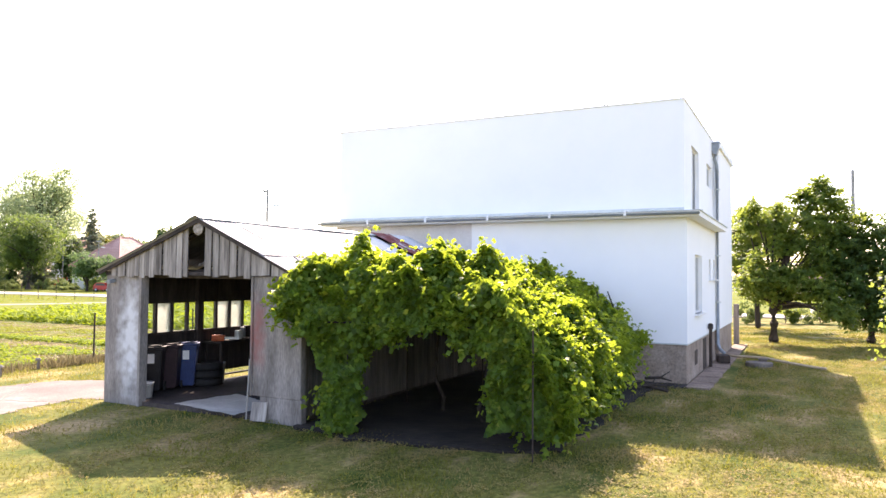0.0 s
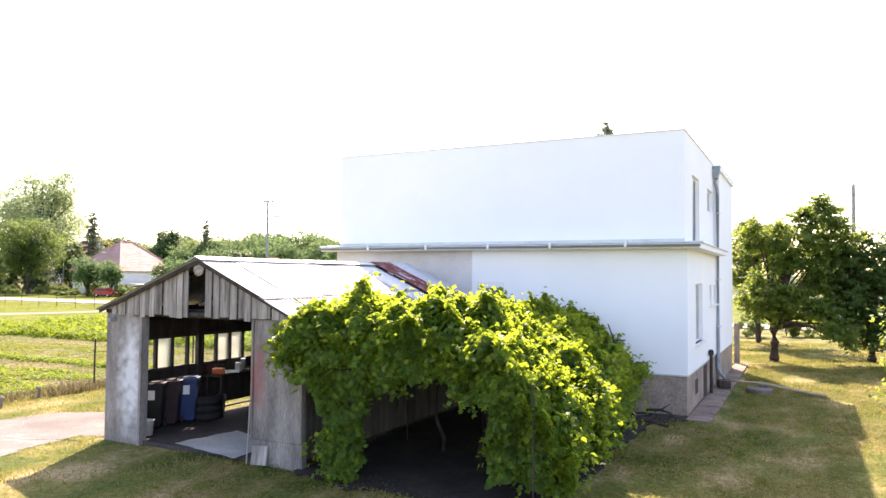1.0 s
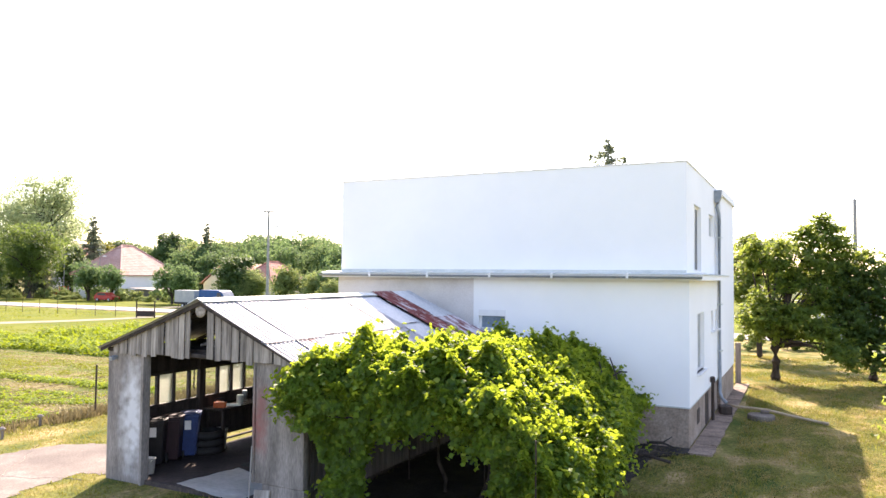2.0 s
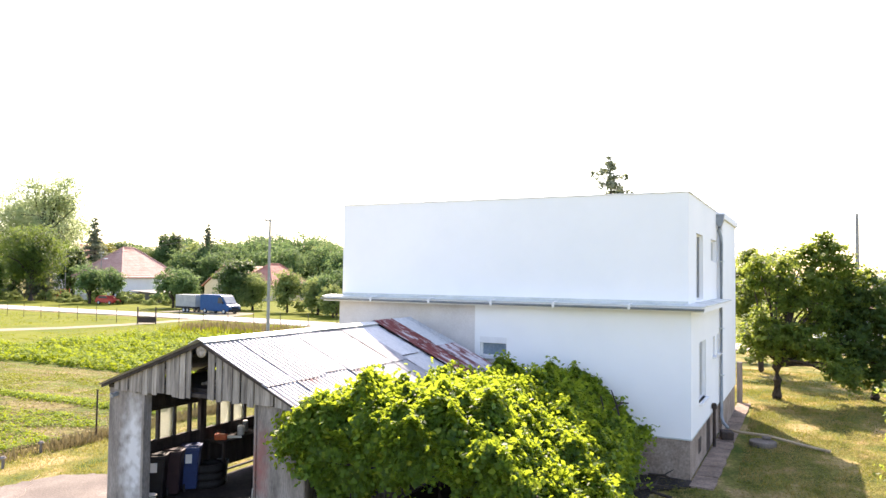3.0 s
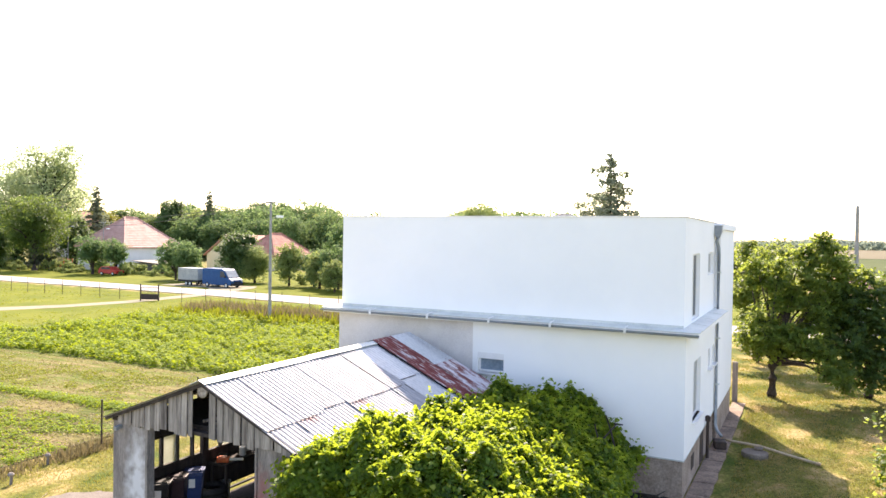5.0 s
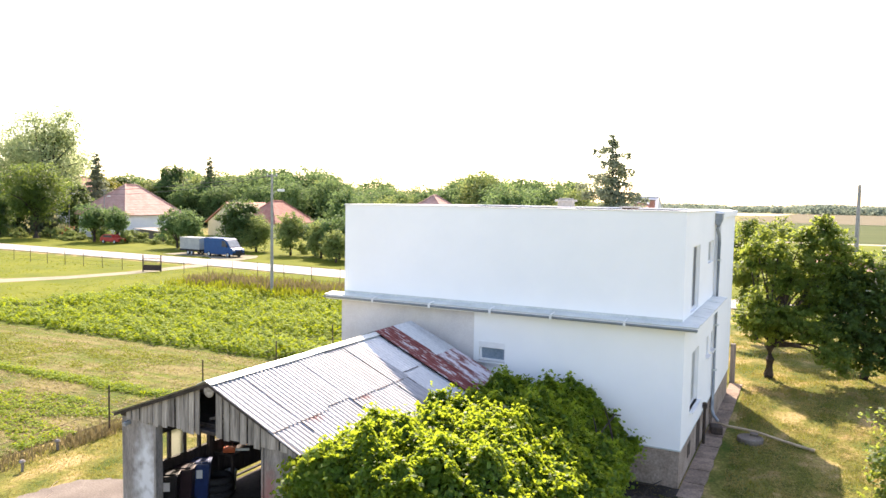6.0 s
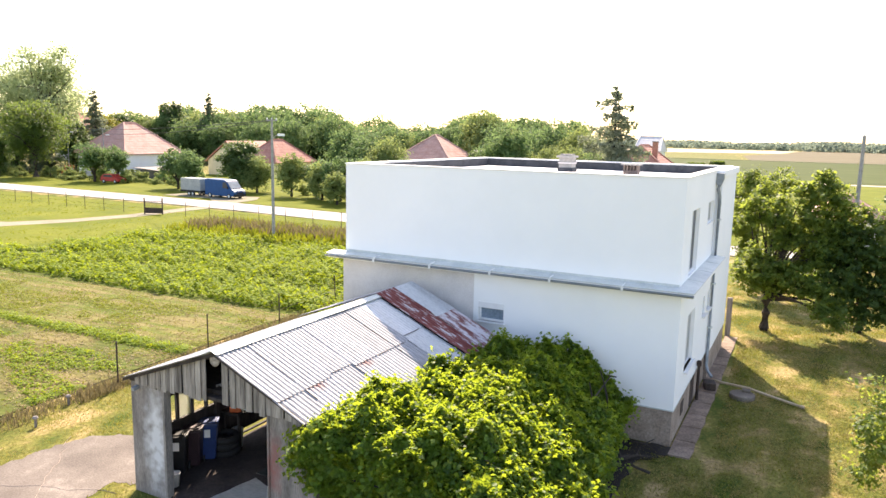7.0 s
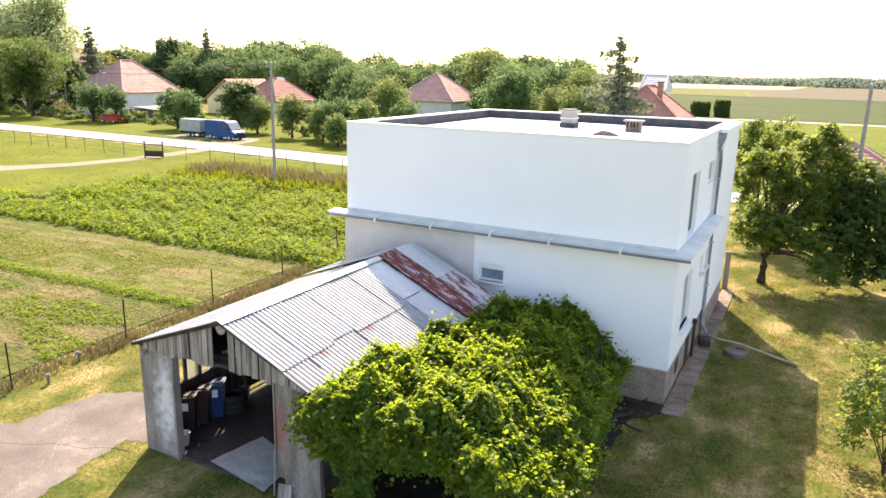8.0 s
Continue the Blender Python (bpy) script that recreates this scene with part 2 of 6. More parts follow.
M["tarp_grey"] = mat("grey trailer tarpaulin", (0.26, 0.29, 0.29), (0.33, 0.36, 0.36), 1, 0.7, 0.1, 10)
M["rubber"] = mat("black rubber", (0.014, 0.014, 0.015), (0.028, 0.028, 0.03), 6, 0.8, 0.1, 30)
M["bin_black"] = mat("black bin plastic", (0.010, 0.010, 0.012), (0.018, 0.018, 0.022), 4, 0.5, 0.02, 30)
M["bin_red"] = mat("dark brown bin plastic", (0.028, 0.014, 0.018), (0.042, 0.02, 0.026), 4, 0.5, 0.02, 30)
M["bin_blue"] = mat("blue bin plastic", (0.0108, 0.0338, 0.128), (0.0162, 0.0459, 0.162), 4, 0.45, 0.02, 30)
M["orange"] = mat("orange plastic", (0.52, 0.10, 0.03), (0.60, 0.13, 0.04), 4, 0.5, 0.02, 30)
M["red_paint"] = mat("red paint", (0.42, 0.03, 0.025), (0.5, 0.05, 0.04), 3, 0.4, 0.0, 20)
M["sheet"] = mat("pale plastic sheet", (0.289, 0.306, 0.297), (0.408, 0.425, 0.416), 1.5, 0.5, 0.35, 7, stretch=(1, 2.5, 1))
M["brick"] = mat("brown chimney brick", (0.11, 0.085, 0.075), (0.19, 0.145, 0.125), 6, 0.9, 0.4, 30, jitter=0.15)
M["mat_dark"] = mat("dark floor mat", (0.03, 0.033, 0.03), (0.06, 0.06, 0.055), 3, 0.9, 0.3, 30)
M["frost"] = mat("frosted pane", (0.60, 0.62, 0.56), (0.74, 0.75, 0.68), 2, 0.5, 0.1, 20)
M["frost"].node_tree.nodes["Principled BSDF"].inputs["Transmission Weight"].default_value = 0.75
M["glass"] = glass_mat("clear pane")


def stained(key, name, tint, centre, size):
    """A copy of a panel's surface with one soft-edged stain of its own shape at a place on the panel."""
    m = M[key].copy()
    m.name = name
    nt = m.node_tree
    n, ln = nt.nodes, nt.links.new
    p = n["Principled BSDF"]
    old = p.inputs["Base Color"].links[0].from_socket
    tc, mp, gr, ns = (n.new("ShaderNode" + k) for k in ("TexCoord", "Mapping", "TexGradient", "TexNoise"))
    mp.vector_type = "TEXTURE"
    mp.inputs["Location"].default_value, mp.inputs["Scale"].default_value = centre, size
    gr.gradient_type = "SPHERICAL"
    ns.inputs["Scale"].default_value, ns.inputs["Detail"].default_value = 5.0, 6
    ln(tc.outputs["Object"], mp.inputs[0])
    ln(tc.outputs["Object"], ns.inputs["Vector"])
    ln(mp.outputs[0], gr.inputs[0])
    mul = n.new("ShaderNodeMath")
    mul.operation = "MULTIPLY"
    ln(gr.outputs["Fac"], mul.inputs[0])
    ln(ns.outputs["Fac"], mul.inputs[1])
    rng = n.new("ShaderNodeMapRange")
    rng.inputs["From Min"].default_value, rng.inputs["From Max"].default_value, rng.inputs["To Max"].default_value = 0.12, 0.42, 0.85
    ln(mul.outputs[0], rng.inputs[0])
    mix = n.new("ShaderNodeMix")
    mix.data_type = "RGBA"
    ln(rng.outputs[0], mix.inputs[0])
    ln(old, mix.inputs[6])
    mix.inputs[7].default_value = (*tint, 1)
    ln(mix.outputs[2], p.inputs["Base Color"])
    return m


M["tin_spot"] = stained("tin", "sheet with a rust spot", (0.20, 0.07, 0.06), (0.12, 0.40, 0.0), (0.34, 0.46, 1.0))
M["panel_lime"] = stained("shed_panel", "panel with limewash", (0.66, 0.67, 0.70), (-2.06, 0.05, 1.35), (0.62, 1.0, 1.9))
M["panel_red"] = stained("shed_panel", "panel with red stain", (0.30, 0.12, 0.11), (1.50, 0.05, 1.6), (0.34, 1.0, 1.2))


# ---- builders ----
def obj(name, bm, material, smooth=False):
    me = bpy.data.meshes.new(name)
    bm.to_mesh(me)
    bm.free()
    for m in material if isinstance(material, (list, tuple)) else [material]:
        me.materials.append(m)
    if smooth:
        me.polygons.foreach_set("use_smooth", [True] * len(me.polygons))
    return new(name, me)


def part(name, bm, material, parent, label="", smooth=False):
    """One bmesh as one mesh object under a thing or a part."""
    ob = obj(name, bm, material, smooth)
    ob.parent = parent
    if label:
        ob["label"] = label
    return ob


def sub(name, data, parent, m=None, label=""):
    """A piece on shared mesh data."""
    ob = new(name, data)
    ob.parent = parent
    if m is not None:
        ob.matrix_basis = m
    if label:
        ob["label"] = label
    return ob


def thing(name, m, label, category, group="", kind=""):
    ob = tagged(new(name), label, category, group, kind)
    ob.empty_display_size = 0.2
    ob.matrix_basis = m
    return ob


def box(x0, x1, y0, y1, z0, z1, bev=0.0, bm=None):
    bm = bm or bmesh.new()
    m = Matrix.Translation(((x0 + x1) / 2, (y0 + y1) / 2, (z0 + z1) / 2)) @ Matrix.Diagonal((x1 - x0, y1 - y0, z1 - z0, 1))
    vs = bmesh.ops.create_cube(bm, size=1, matrix=m)["verts"]
    if bev:
        es = list({e for v in vs for e in v.link_edges})
        bmesh.ops.bevel(bm, geom=es, offset=bev, segments=2, affect="EDGES", profile=0.6)
    return bm


def tube(points, radii, sides=8, bm=None, cap=True):
    """A tapered tube along points."""
    bm = bm or bmesh.new()
    points = [Vector(p) for p in points]
    if not isinstance(radii, (list, tuple)):
        radii = [radii] * len(points)
    rings = []
    for i, p in enumerate(points):
        d = (points[min(i + 1, len(points) - 1)] - points[max(i - 1, 0)]).normalized()
        q = d.to_track_quat("Z", "Y")
        rings.append([bm.verts.new(p + q @ Vector((radii[i] * math.cos(2 * math.pi * k / sides), radii[i] * math.sin(2 * math.pi * k / sides), 0))) for k in range(sides)])
    for a, b in zip(rings, rings[1:]):
        for k in range(sides):
            bm.faces.new((a[k], a[(k + 1) % sides], b[(k + 1) % sides], b[k]))
    if cap:
        bm.faces.new(rings[0][::-1])
        bm.faces.new(rings[-1])
    return bm


def lathe(profile, sides=20, bm=None):
    """A turned solid from (radius, height) pairs, closed at both ends."""
    bm = bm or bmesh.new()
    rings = [[bm.verts.new((r * math.cos(2 * math.pi * k / sides), r * math.sin(2 * math.pi * k / sides), z)) for k in range(sides)] for r, z in profile]
    for a, b in zip(rings, rings[1:]):
        for k in range(sides):
            bm.faces.new((a[k], a[(k + 1) % sides], b[(k + 1) % sides], b[k]))
    bm.faces.new(rings[0][::-1])
    bm.faces.new(rings[-1])
    return bm


def prism(outline, depth, axis="y", at=0.0, bm=None):
    """A flat outline of 2D points pushed along an axis."""
    bm = bm or bmesh.new()
    def place(u, v, w):
        return {"y": (u, w, v), "x": (w, u, v), "z": (u, v, w)}[axis]
    a = [bm.verts.new(place(u, v, at)) for u, v in outline]
    b = [bm.verts.new(place(u, v, at + depth)) for u, v in outline]
    bm.faces.new(a)
    bm.faces.new(b[::-1])
    for i in range(len(a)):
        j = (i + 1) % len(a)
        bm.faces.new((a[j], a[i], b[i], b[j]))
    bmesh.ops.recalc_face_normals(bm, faces=bm.faces)
    return bm


def mesh_from(name, verts, faces, material):
    me = bpy.data.meshes.new(name)
    me.from_pydata(verts, [], faces)
    me.materials.append(material)
    return me


def fast_mesh(name, verts, tris, material):
    """A mesh of triangles from numpy arrays."""
    me = bpy.data.meshes.new(name)
    me.vertices.add(len(verts))
    me.vertices.foreach_set("co", np.asarray(verts, np.float32).ravel())
    me.loops.add(len(tris) * 3)
    me.loops.foreach_set("vertex_index", np.asarray(tris, np.int32).ravel())
    me.polygons.add(len(tris))
    me.polygons.foreach_set("loop_start", np.arange(0, len(tris) * 3, 3, dtype=np.int32))
    me.update(calc_edges=True)
    me.materials.append(material)
    return me


def leaf_mesh(name, centres, facing, size, material, rng, droop=0.3, lobed=False, wild=0.55):
    """Many small folded leaves at centres, looking roughly along facing."""
    n = len(centres)
    nrm = facing + rng.normal(0, wild, (n, 3))
    nrm /= np.linalg.norm(nrm, axis=1)[:, None] + 1e-9
    side = np.cross(nrm, rng.normal(0, 1, (n, 3)))
    side /= np.linalg.norm(side, axis=1)[:, None] + 1e-9
    tip = np.cross(nrm, side)
    s = (size * rng.uniform(0.6, 1.25, n))[:, None]
    fold = nrm * s * 0.18
    if lobed:
        v = np.stack([centres - tip * s * 0.45, centres + side * s * 0.6 - fold, centres + tip * s * 0.3 + side * s * 0.34, centres + tip * s * 0.72 - nrm * s * droop,
                      centres + tip * s * 0.3 - side * s * 0.34, centres - side * s * 0.6 - fold], 1)
        t = np.array([[0, 1, 2], [0, 2, 3], [0, 3, 4], [0, 4, 5]])
    else:
        v = np.stack([centres - tip * s * 0.6, centres + side * s * 0.36 - fold, centres + tip * s * 0.6 - nrm * s * droop * 0.5, centres - side * s * 0.36 - fold], 1)
        t = np.array([[0, 1, 2], [0, 2, 3]])
    k = v.shape[1]
    tris = (t[None] + (np.arange(n) * k)[:, None, None]).reshape(-1, 3)
    return fast_mesh(name, v.reshape(-1, 3), tris, material)


def tree_mesh(height, spread, bare, clumps, leaves, size, leaf_material, seed, lean=(0, 0), squash=1.0, flat=0.0, trunk=0.0, loose=1.0, extra=(), reach=1.0):
    """Trunk with limbs, and a crown of leaf clumps with gaps. Returns the two meshes."""
    rng = np.random.default_rng(seed)
    r0 = trunk or height * 0.028
    mid = bare + (height - bare) * 0.48
    bm = bmesh.new()
    top = Vector((lean[0] * 0.6, lean[1] * 0.6, mid + (height - mid) * 0.5))
    spine = [Vector((0, 0, -0.15)), Vector((0.02, 0.0, 0.12)), Vector((0.03 * height * rng.normal() * 0.15, 0.02 * height * rng.normal() * 0.15, max(bare * 0.8, 0.5))), Vector((lean[0] * 0.3, lean[1] * 0.3, mid)), top]
    tube(spine, [r0 * 1.4, r0 * 1.15, r0, r0 * 0.6, r0 * 0.15], 9, bm)
    cs = []
    while len(cs) < clumps:
        d = rng.normal(0, 1, 3)
        d /= np.linalg.norm(d)
        rad = rng.uniform(0.3, 1.0) * reach
        zz = mid + d[2] * rad * (height - bare) * 0.5
        taper = 1.0 - flat * max(0.0, (zz - mid) / (height - mid + 0.01))
        cs.append((lean[0] + d[0] * rad * spread * taper, lean[1] + d[1] * rad * spread * squash * taper, zz))
    cs += list(extra)
    clumps = len(cs)
    for c in cs[:: max(1, clumps // 16)] + list(extra):
        z0 = rng.uniform(bare * 0.75, max(bare, mid * 0.9))
        start = Vector((lean[0] * 0.2, lean[1] * 0.2, z0))
        end = Vector(c)
        bend = start.lerp(end, 0.5) + Vector((rng.normal() * 0.1 * spread, rng.normal() * 0.1 * spread, rng.uniform(0, 0.12) * height))
        tube([start, bend, end], [r0 * 0.42, r0 * 0.25, r0 * 0.06], 5, bm)
    wood = bpy.data.meshes.new("trunk")
    bm.to_mesh(wood)
    bm.free()
    wood.materials.append(M["bark"])
    cs = np.array(cs)
    weight = rng.uniform(0.5, 1.5, clumps)
    pick = rng.choice(clumps, leaves, p=weight / weight.sum())
    radius = spread * 0.27 * loose * rng.uniform(0.6, 1.35, clumps)
    sprays = 15
    way = rng.normal(0, 1, (clumps, sprays, 3)) + [0, 0, 0.35]
    way /= np.linalg.norm(way, axis=2)[:, :, None]
    far = rng.uniform(0.5, 1.12, (clumps, sprays, 1)) * radius[:, None, None]
    which = rng.integers(0, sprays, leaves)
    out = way[pick, which]
    off = out * far[pick, which] * [1, 1, 0.8]
    puff = rng.normal(0, 1, (leaves, 3)) * radius[pick][:, None] * [0.23, 0.23, 0.15]
    pts = cs[pick] + off + puff
    facing = out * 0.55 + puff / (radius[pick][:, None] + 1e-6) + np.array([0, 0, 0.75])
    crown = leaf_mesh("crown", pts, facing, size, leaf_material, rng)
    return wood, crown


def lobed_tree(lobes, dense, size, leaf_material, seed, trunk, fork):
    """An old garden tree: strong limbs to many lobes, each a loose head of flat leafy sprays on thin twigs. Lobes: x, y, z, radius."""
    rng = np.random.default_rng(seed)
    bm = tube([(0, 0, -0.15), (0.0, 0, 0.15), (0.03, 0, fork * 0.5), (-0.02, 0.02, fork * 0.8), (0.06, 0, fork)], [trunk * 1.6, trunk * 1.15, trunk * 0.95, trunk, trunk * 0.85], 10)
    pts, face = [], []
    for x, y, z, r in lobes:
        end = Vector((x, y, z))
        start = Vector((0.05, 0, fork * rng.uniform(0.82, 1.0)))
        bend = start.lerp(end, 0.45) + Vector((rng.normal() * 0.2, rng.normal() * 0.2, 0.10 * (end - start).length))
        tube([start, start.lerp(bend, 0.6) + Vector((0, 0, 0.06)), bend, end], [trunk * 0.5, trunk * 0.36, trunk * 0.24, trunk * 0.08], 6, bm)
        for k in range(int(dense * r * r) + 6):
            d = rng.normal(0, 1, 3)
            d /= np.linalg.norm(d)
            reach = r * (rng.uniform(0.35, 1.0) if rng.uniform() > 0.16 else rng.uniform(1.0, 1.4))
            p = np.array([x, y, z]) + d * reach * [1.08, 1.08, 0.85] + [0, 0, 0.05 * r]
            if k % 3 == 0:
                knee = end.lerp(Vector(p), 0.5) + Vector((0, 0, 0.08 * r))
                tube([end, knee, Vector(p)], [trunk * 0.07, trunk * 0.045, trunk * 0.02], 4, bm)
            m = int(rng.integers(12, 26))
            along = np.array([d[0], d[1], 0.25 * d[2] + rng.normal() * 0.15])
            along /= np.linalg.norm(along) + 1e-6
            u = rng.uniform(-1, 1, m)[:, None]
            off = along * u * rng.uniform(0.16, 0.34) + rng.normal(0, 1, (m, 3)) * [0.10, 0.10, 0.055]
            pts.append(p + off)
            face.append(np.tile(d * 0.3 + [0, 0, 0.9], (m, 1)) + off * 1.2)
    wood = bpy.data.meshes.new("trunk")
    bm.to_mesh(wood)
    bm.free()
    wood.materials.append(M["bark"])
    return wood, leaf_mesh("crown", np.concatenate(pts), np.concatenate(face), size, leaf_material, rng, 0.4)


def plant_tree(name, meshes, m, label, category="tree", group=""):
    t = thing(name, m, label, category, group)
    sub("trunk", meshes[0], t)
    sub("crown", meshes[1], t)
    return t


def spruce_mesh(height, spread, n, seed, size=0.3, power=0.8, step=0.3):
    """A conifer: uneven whorls of boughs that sag and turn up at the tip, hung with needle sprays, thin at the top."""
    rng = np.random.default_rng(seed)
    bm = tube([(0, 0, -0.1), (0, 0, height * 0.5), (0.04, 0, height)], [height * 0.018, height * 0.011, 0.015], 8)
    pts, face = [], []
    z = 0.4
    while z < height * 0.99:
        free = 1 - z / height
        count = 4 + int(7 * free)
        turn = rng.uniform(0, 6.28)
        for i in range(count):
            ln = (spread * free ** power + 0.16) * rng.uniform(0.3, 1.25) * (1.0 if rng.uniform() < 0.85 else 0.4)
            a = 2 * math.pi * (i + rng.uniform(-0.35, 0.35)) / count + turn
            zz = z + rng.uniform(-0.7, 0.7) * step
            sag = ln * rng.uniform(0.1, 0.3) * (1.0 if free > 0.15 else -0.6)
            d = np.array([math.cos(a), math.sin(a)])
            def bough(u):
                return np.stack([d[0] * ln * u, d[1] * ln * u, zz - sag * u + 0.55 * sag * u ** 2.5], -1)
            tube([tuple(bough(np.array(u))) for u in (0.0, 0.5, 1.0)], [0.03, 0.018, 0.006], 4, bm)
            m = max(8, int(n * ln / spread))
            u = rng.uniform(0.1, 1.04, m) ** 0.7
            side = rng.normal(0, 1, m) * (0.09 + 0.26 * ln) * (1.08 - u)
            p = bough(u)
            p[:, 0] += -d[1] * side
            p[:, 1] += d[0] * side
            p[:, 2] -= np.abs(rng.normal(0, 0.11 + 0.07 * ln, m)) - 0.05
            pts.append(p + rng.normal(0, 0.025, (m, 3)))
            face.append(np.tile([d[0] * 0.3, d[1] * 0.3, 0.7], (m, 1)))
        z += rng.uniform(0.7, 1.35) * step * (height / 11.0)
    wood = bpy.data.meshes.new("trunk")
    bm.to_mesh(wood)
    bm.free()
    wood.materials.append(M["bark"])
    return wood, leaf_mesh("crown", np.concatenate(pts), np.concatenate(face), size, M["needle"], rng)


# ---- ground and fields ----
def ground():
    near_x = list(np.arange(-150, 61, 2.0))
    near_y = list(np.arange(-24, 141, 2.0))
    xs = np.array([-4000, -2200, -1200, -700, -420, -260, -190] + near_x + [90, 150, 260, 420, 700, 1200, 2200, 4000])
    ys = np.array([-4000, -2000, -900, -400, -180, -80, -45] + near_y + [180, 260, 420, 700, 1200, 2200, 4000])
    verts = [(x, y, (0.03 * noise.noise(Vector((x * 0.3, y * 0.3, 0)))) if -11 < x < 12 and 0 < y < 48 else 0.0) for y in ys for x in xs]
    w = len(xs)
    faces = [(j * w + i, j * w + i + 1, (j + 1) * w + i + 1, (j + 1) * w + i) for j in range(len(ys) - 1) for i in range(w - 1)]
    me = mesh_from("ground", verts, faces, M["lawn"])
    tagged(new("ground", me), "mown summer lawn with dry straw-coloured patches", "ground", kind="structure")


def patch(name, outline, z, material, label, category="field", thick=0.05):
    bm = prism(outline, thick, "z", z - thick)
    return tagged(obj(name, bm, material), label, category, kind="structure")


ground()
patch("tilled_strip", [(-140, 6), (-20.4, 6), (-20.4, 19.9), (-140, 20.4)], 0.045, M["tilled"], "dry straw-coloured strip beyond the wire fence")
patch("mown_strip", [(-140, 20.4), (-20.4, 19.9), (-20.4, 26.6), (-140, 27.0)], 0.05, M["mown"], "freshly mown pale green strip of hay")
patch("crop_bed", [(-140, 27.0), (-14.6, 26.6), (-14.6, 44.5), (-46, 43), (-48, 32.2), (-140, 32.2)], 0.055, M["cropsoil"], "ground under rows of green crop")
patch("meadow", [(-140, 32.2), (-48, 32.2), (-46, 43), (-14, 44.5), (-14, 58.2), (-40, 58.8), (-140, 62.5)], 0.06, M["meadow"], "bright yellow-green meadow beside the road")
patch("dirt_track", [(-140, 36), (-72, 36.2), (-61, 38.2), (-58.5, 44), (-57.2, 50.2), (-57.4, 61.5), (-59.8, 61.6), (-59.4, 51), (-60.6, 45.5), (-63, 41), (-72, 39), (-140, 38.8)], 0.07, M["dirt"], "worn dirt track to a gate", "track")
patch("road", [(-400, 76), (-110, 63.6), (-60, 61.2), (-38, 58.6), (0, 57.6), (60, 56.4), (300, 50), (300, 55.5), (60, 61.8), (0, 62.9), (-36, 64.4), (-60, 66.8), (-110, 69.6), (-400, 82.5)], 0.08, M["road"], "pale gravel village road in full sun", "road")
patch("driveway", [(-63, 66.9), (-59, 66.5), (-60, 71.5), (-62, 74.5), (-74, 74), (-74, 69.5), (-66, 69.6)], 0.085, M["dirt"], "dirt driveway where the van stands", "driveway")
patch("verge", [(-140, 71.5), (-60, 67.5), (-36, 65), (0, 63.4), (60, 62.4), (60, 110), (-140, 110)], 0.04, M["meadow"], "sunny grass verge in front of the village gardens")
patch("field_yellow", [(-60, 108), (140, 108), (180, 166), (-60, 170)], 0.06, M["meadow"], "bright green pasture behind the village")
patch("field_path", [(-80, 171), (200, 167), (200, 172), (-80, 176)], 0.08, M["far_pale"], "pale farm track across the fields", "track")
patch("field_green", [(-260, 178), (300, 172), (420, 331), (-50, 363), (-260, 367)], 0.07, M["far_green"], "wide green field behind the village")
patch("field_tan", [(-14, 356), (700, 340), (900, 830), (16, 830), (0, 600), (-24, 480)], 0.1, M["far_tan"], "ripe tan field in the distance")
patch("field_pale", [(-330, 540), (-70, 545), (-4, 600), (12, 790), (-330, 790)], 0.16, M["far_pale"], "pale stubble field in the distance")
patch("field_light", [(-330, 372), (-18, 360), (-28, 480), (-70, 541), (-330, 536)], 0.12, M["mown"], "light green field before the stubble")
patch("field_edge", [(-160, 366), (-50, 362), (420, 330), (420, 337), (-50, 369), (-160, 372)], 0.18, M["far_dark"], "dark ditch line between two fields", "ditch")
def frayed(corners, step, depth, seed):
    """An outline with its sides broken into short uneven steps."""
    ragged, out = random.Random(seed), []
    for (xa, ya), (xb, yb) in zip(corners, corners[1:] + corners[:1]):
        steps = max(1, int(math.hypot(xb - xa, yb - ya) / step))
        out += [(xa + (xb - xa) * i / steps + ragged.uniform(-depth, depth), ya + (yb - ya) * i / steps + ragged.uniform(-depth, depth)) for i in range(steps)]
    return out


# Dark patch puts the arbour's shade into the soil colour.
patch("vine_soil", frayed([(-8.0, 10.9), (-7.2, 10.75), (-6.6, 10.5), (-6.0, 10.72), (-5.2, 10.6), (-4.3, 10.85), (-3.6, 11.0), (-3.1, 11.4), (-3.2, 12.6), (-2.95, 13.8), (-3.15, 15.2), (-2.95, 16.4), (-2.8, 17.6), (-2.9, 18.3), (-2.55, 18.9), (-2.2, 19.1), (-1.95, 19.45), (-1.9, 19.9), (-8.0, 19.9)], 0.16, 0.07, 6), 0.045, M["soil"], "bare dark soil, coloured deeper for the shade under the vine", "soil")


YARD = [(-24, 9.2), (-19.0, 10.0), (-17.35, 10.6), (-17.2, 12.2), (-16.9, 12.95), (-16.0, 13.5), (-14.6, 13.2), (-13.45, 12.6), (-13.35, 11.6), (-14.1, 11.25), (-14.1, 10.4), (-13.9, 9.5), (-13.75, 8.6), (-14.6, 7.2), (-17, 5), (-24, 3)]


def inside(x, y, corners):
    """Which of the points lie in an outline."""
    hit = np.zeros(len(x), bool)
    for (xa, ya), (xb, yb) in zip(corners, corners[1:] + corners[:1]):
        if ya != yb:
            hit ^= ((ya > y) != (yb > y)) & (x < (xb - xa) * (y - ya) / (yb - ya) + xa)
    return hit


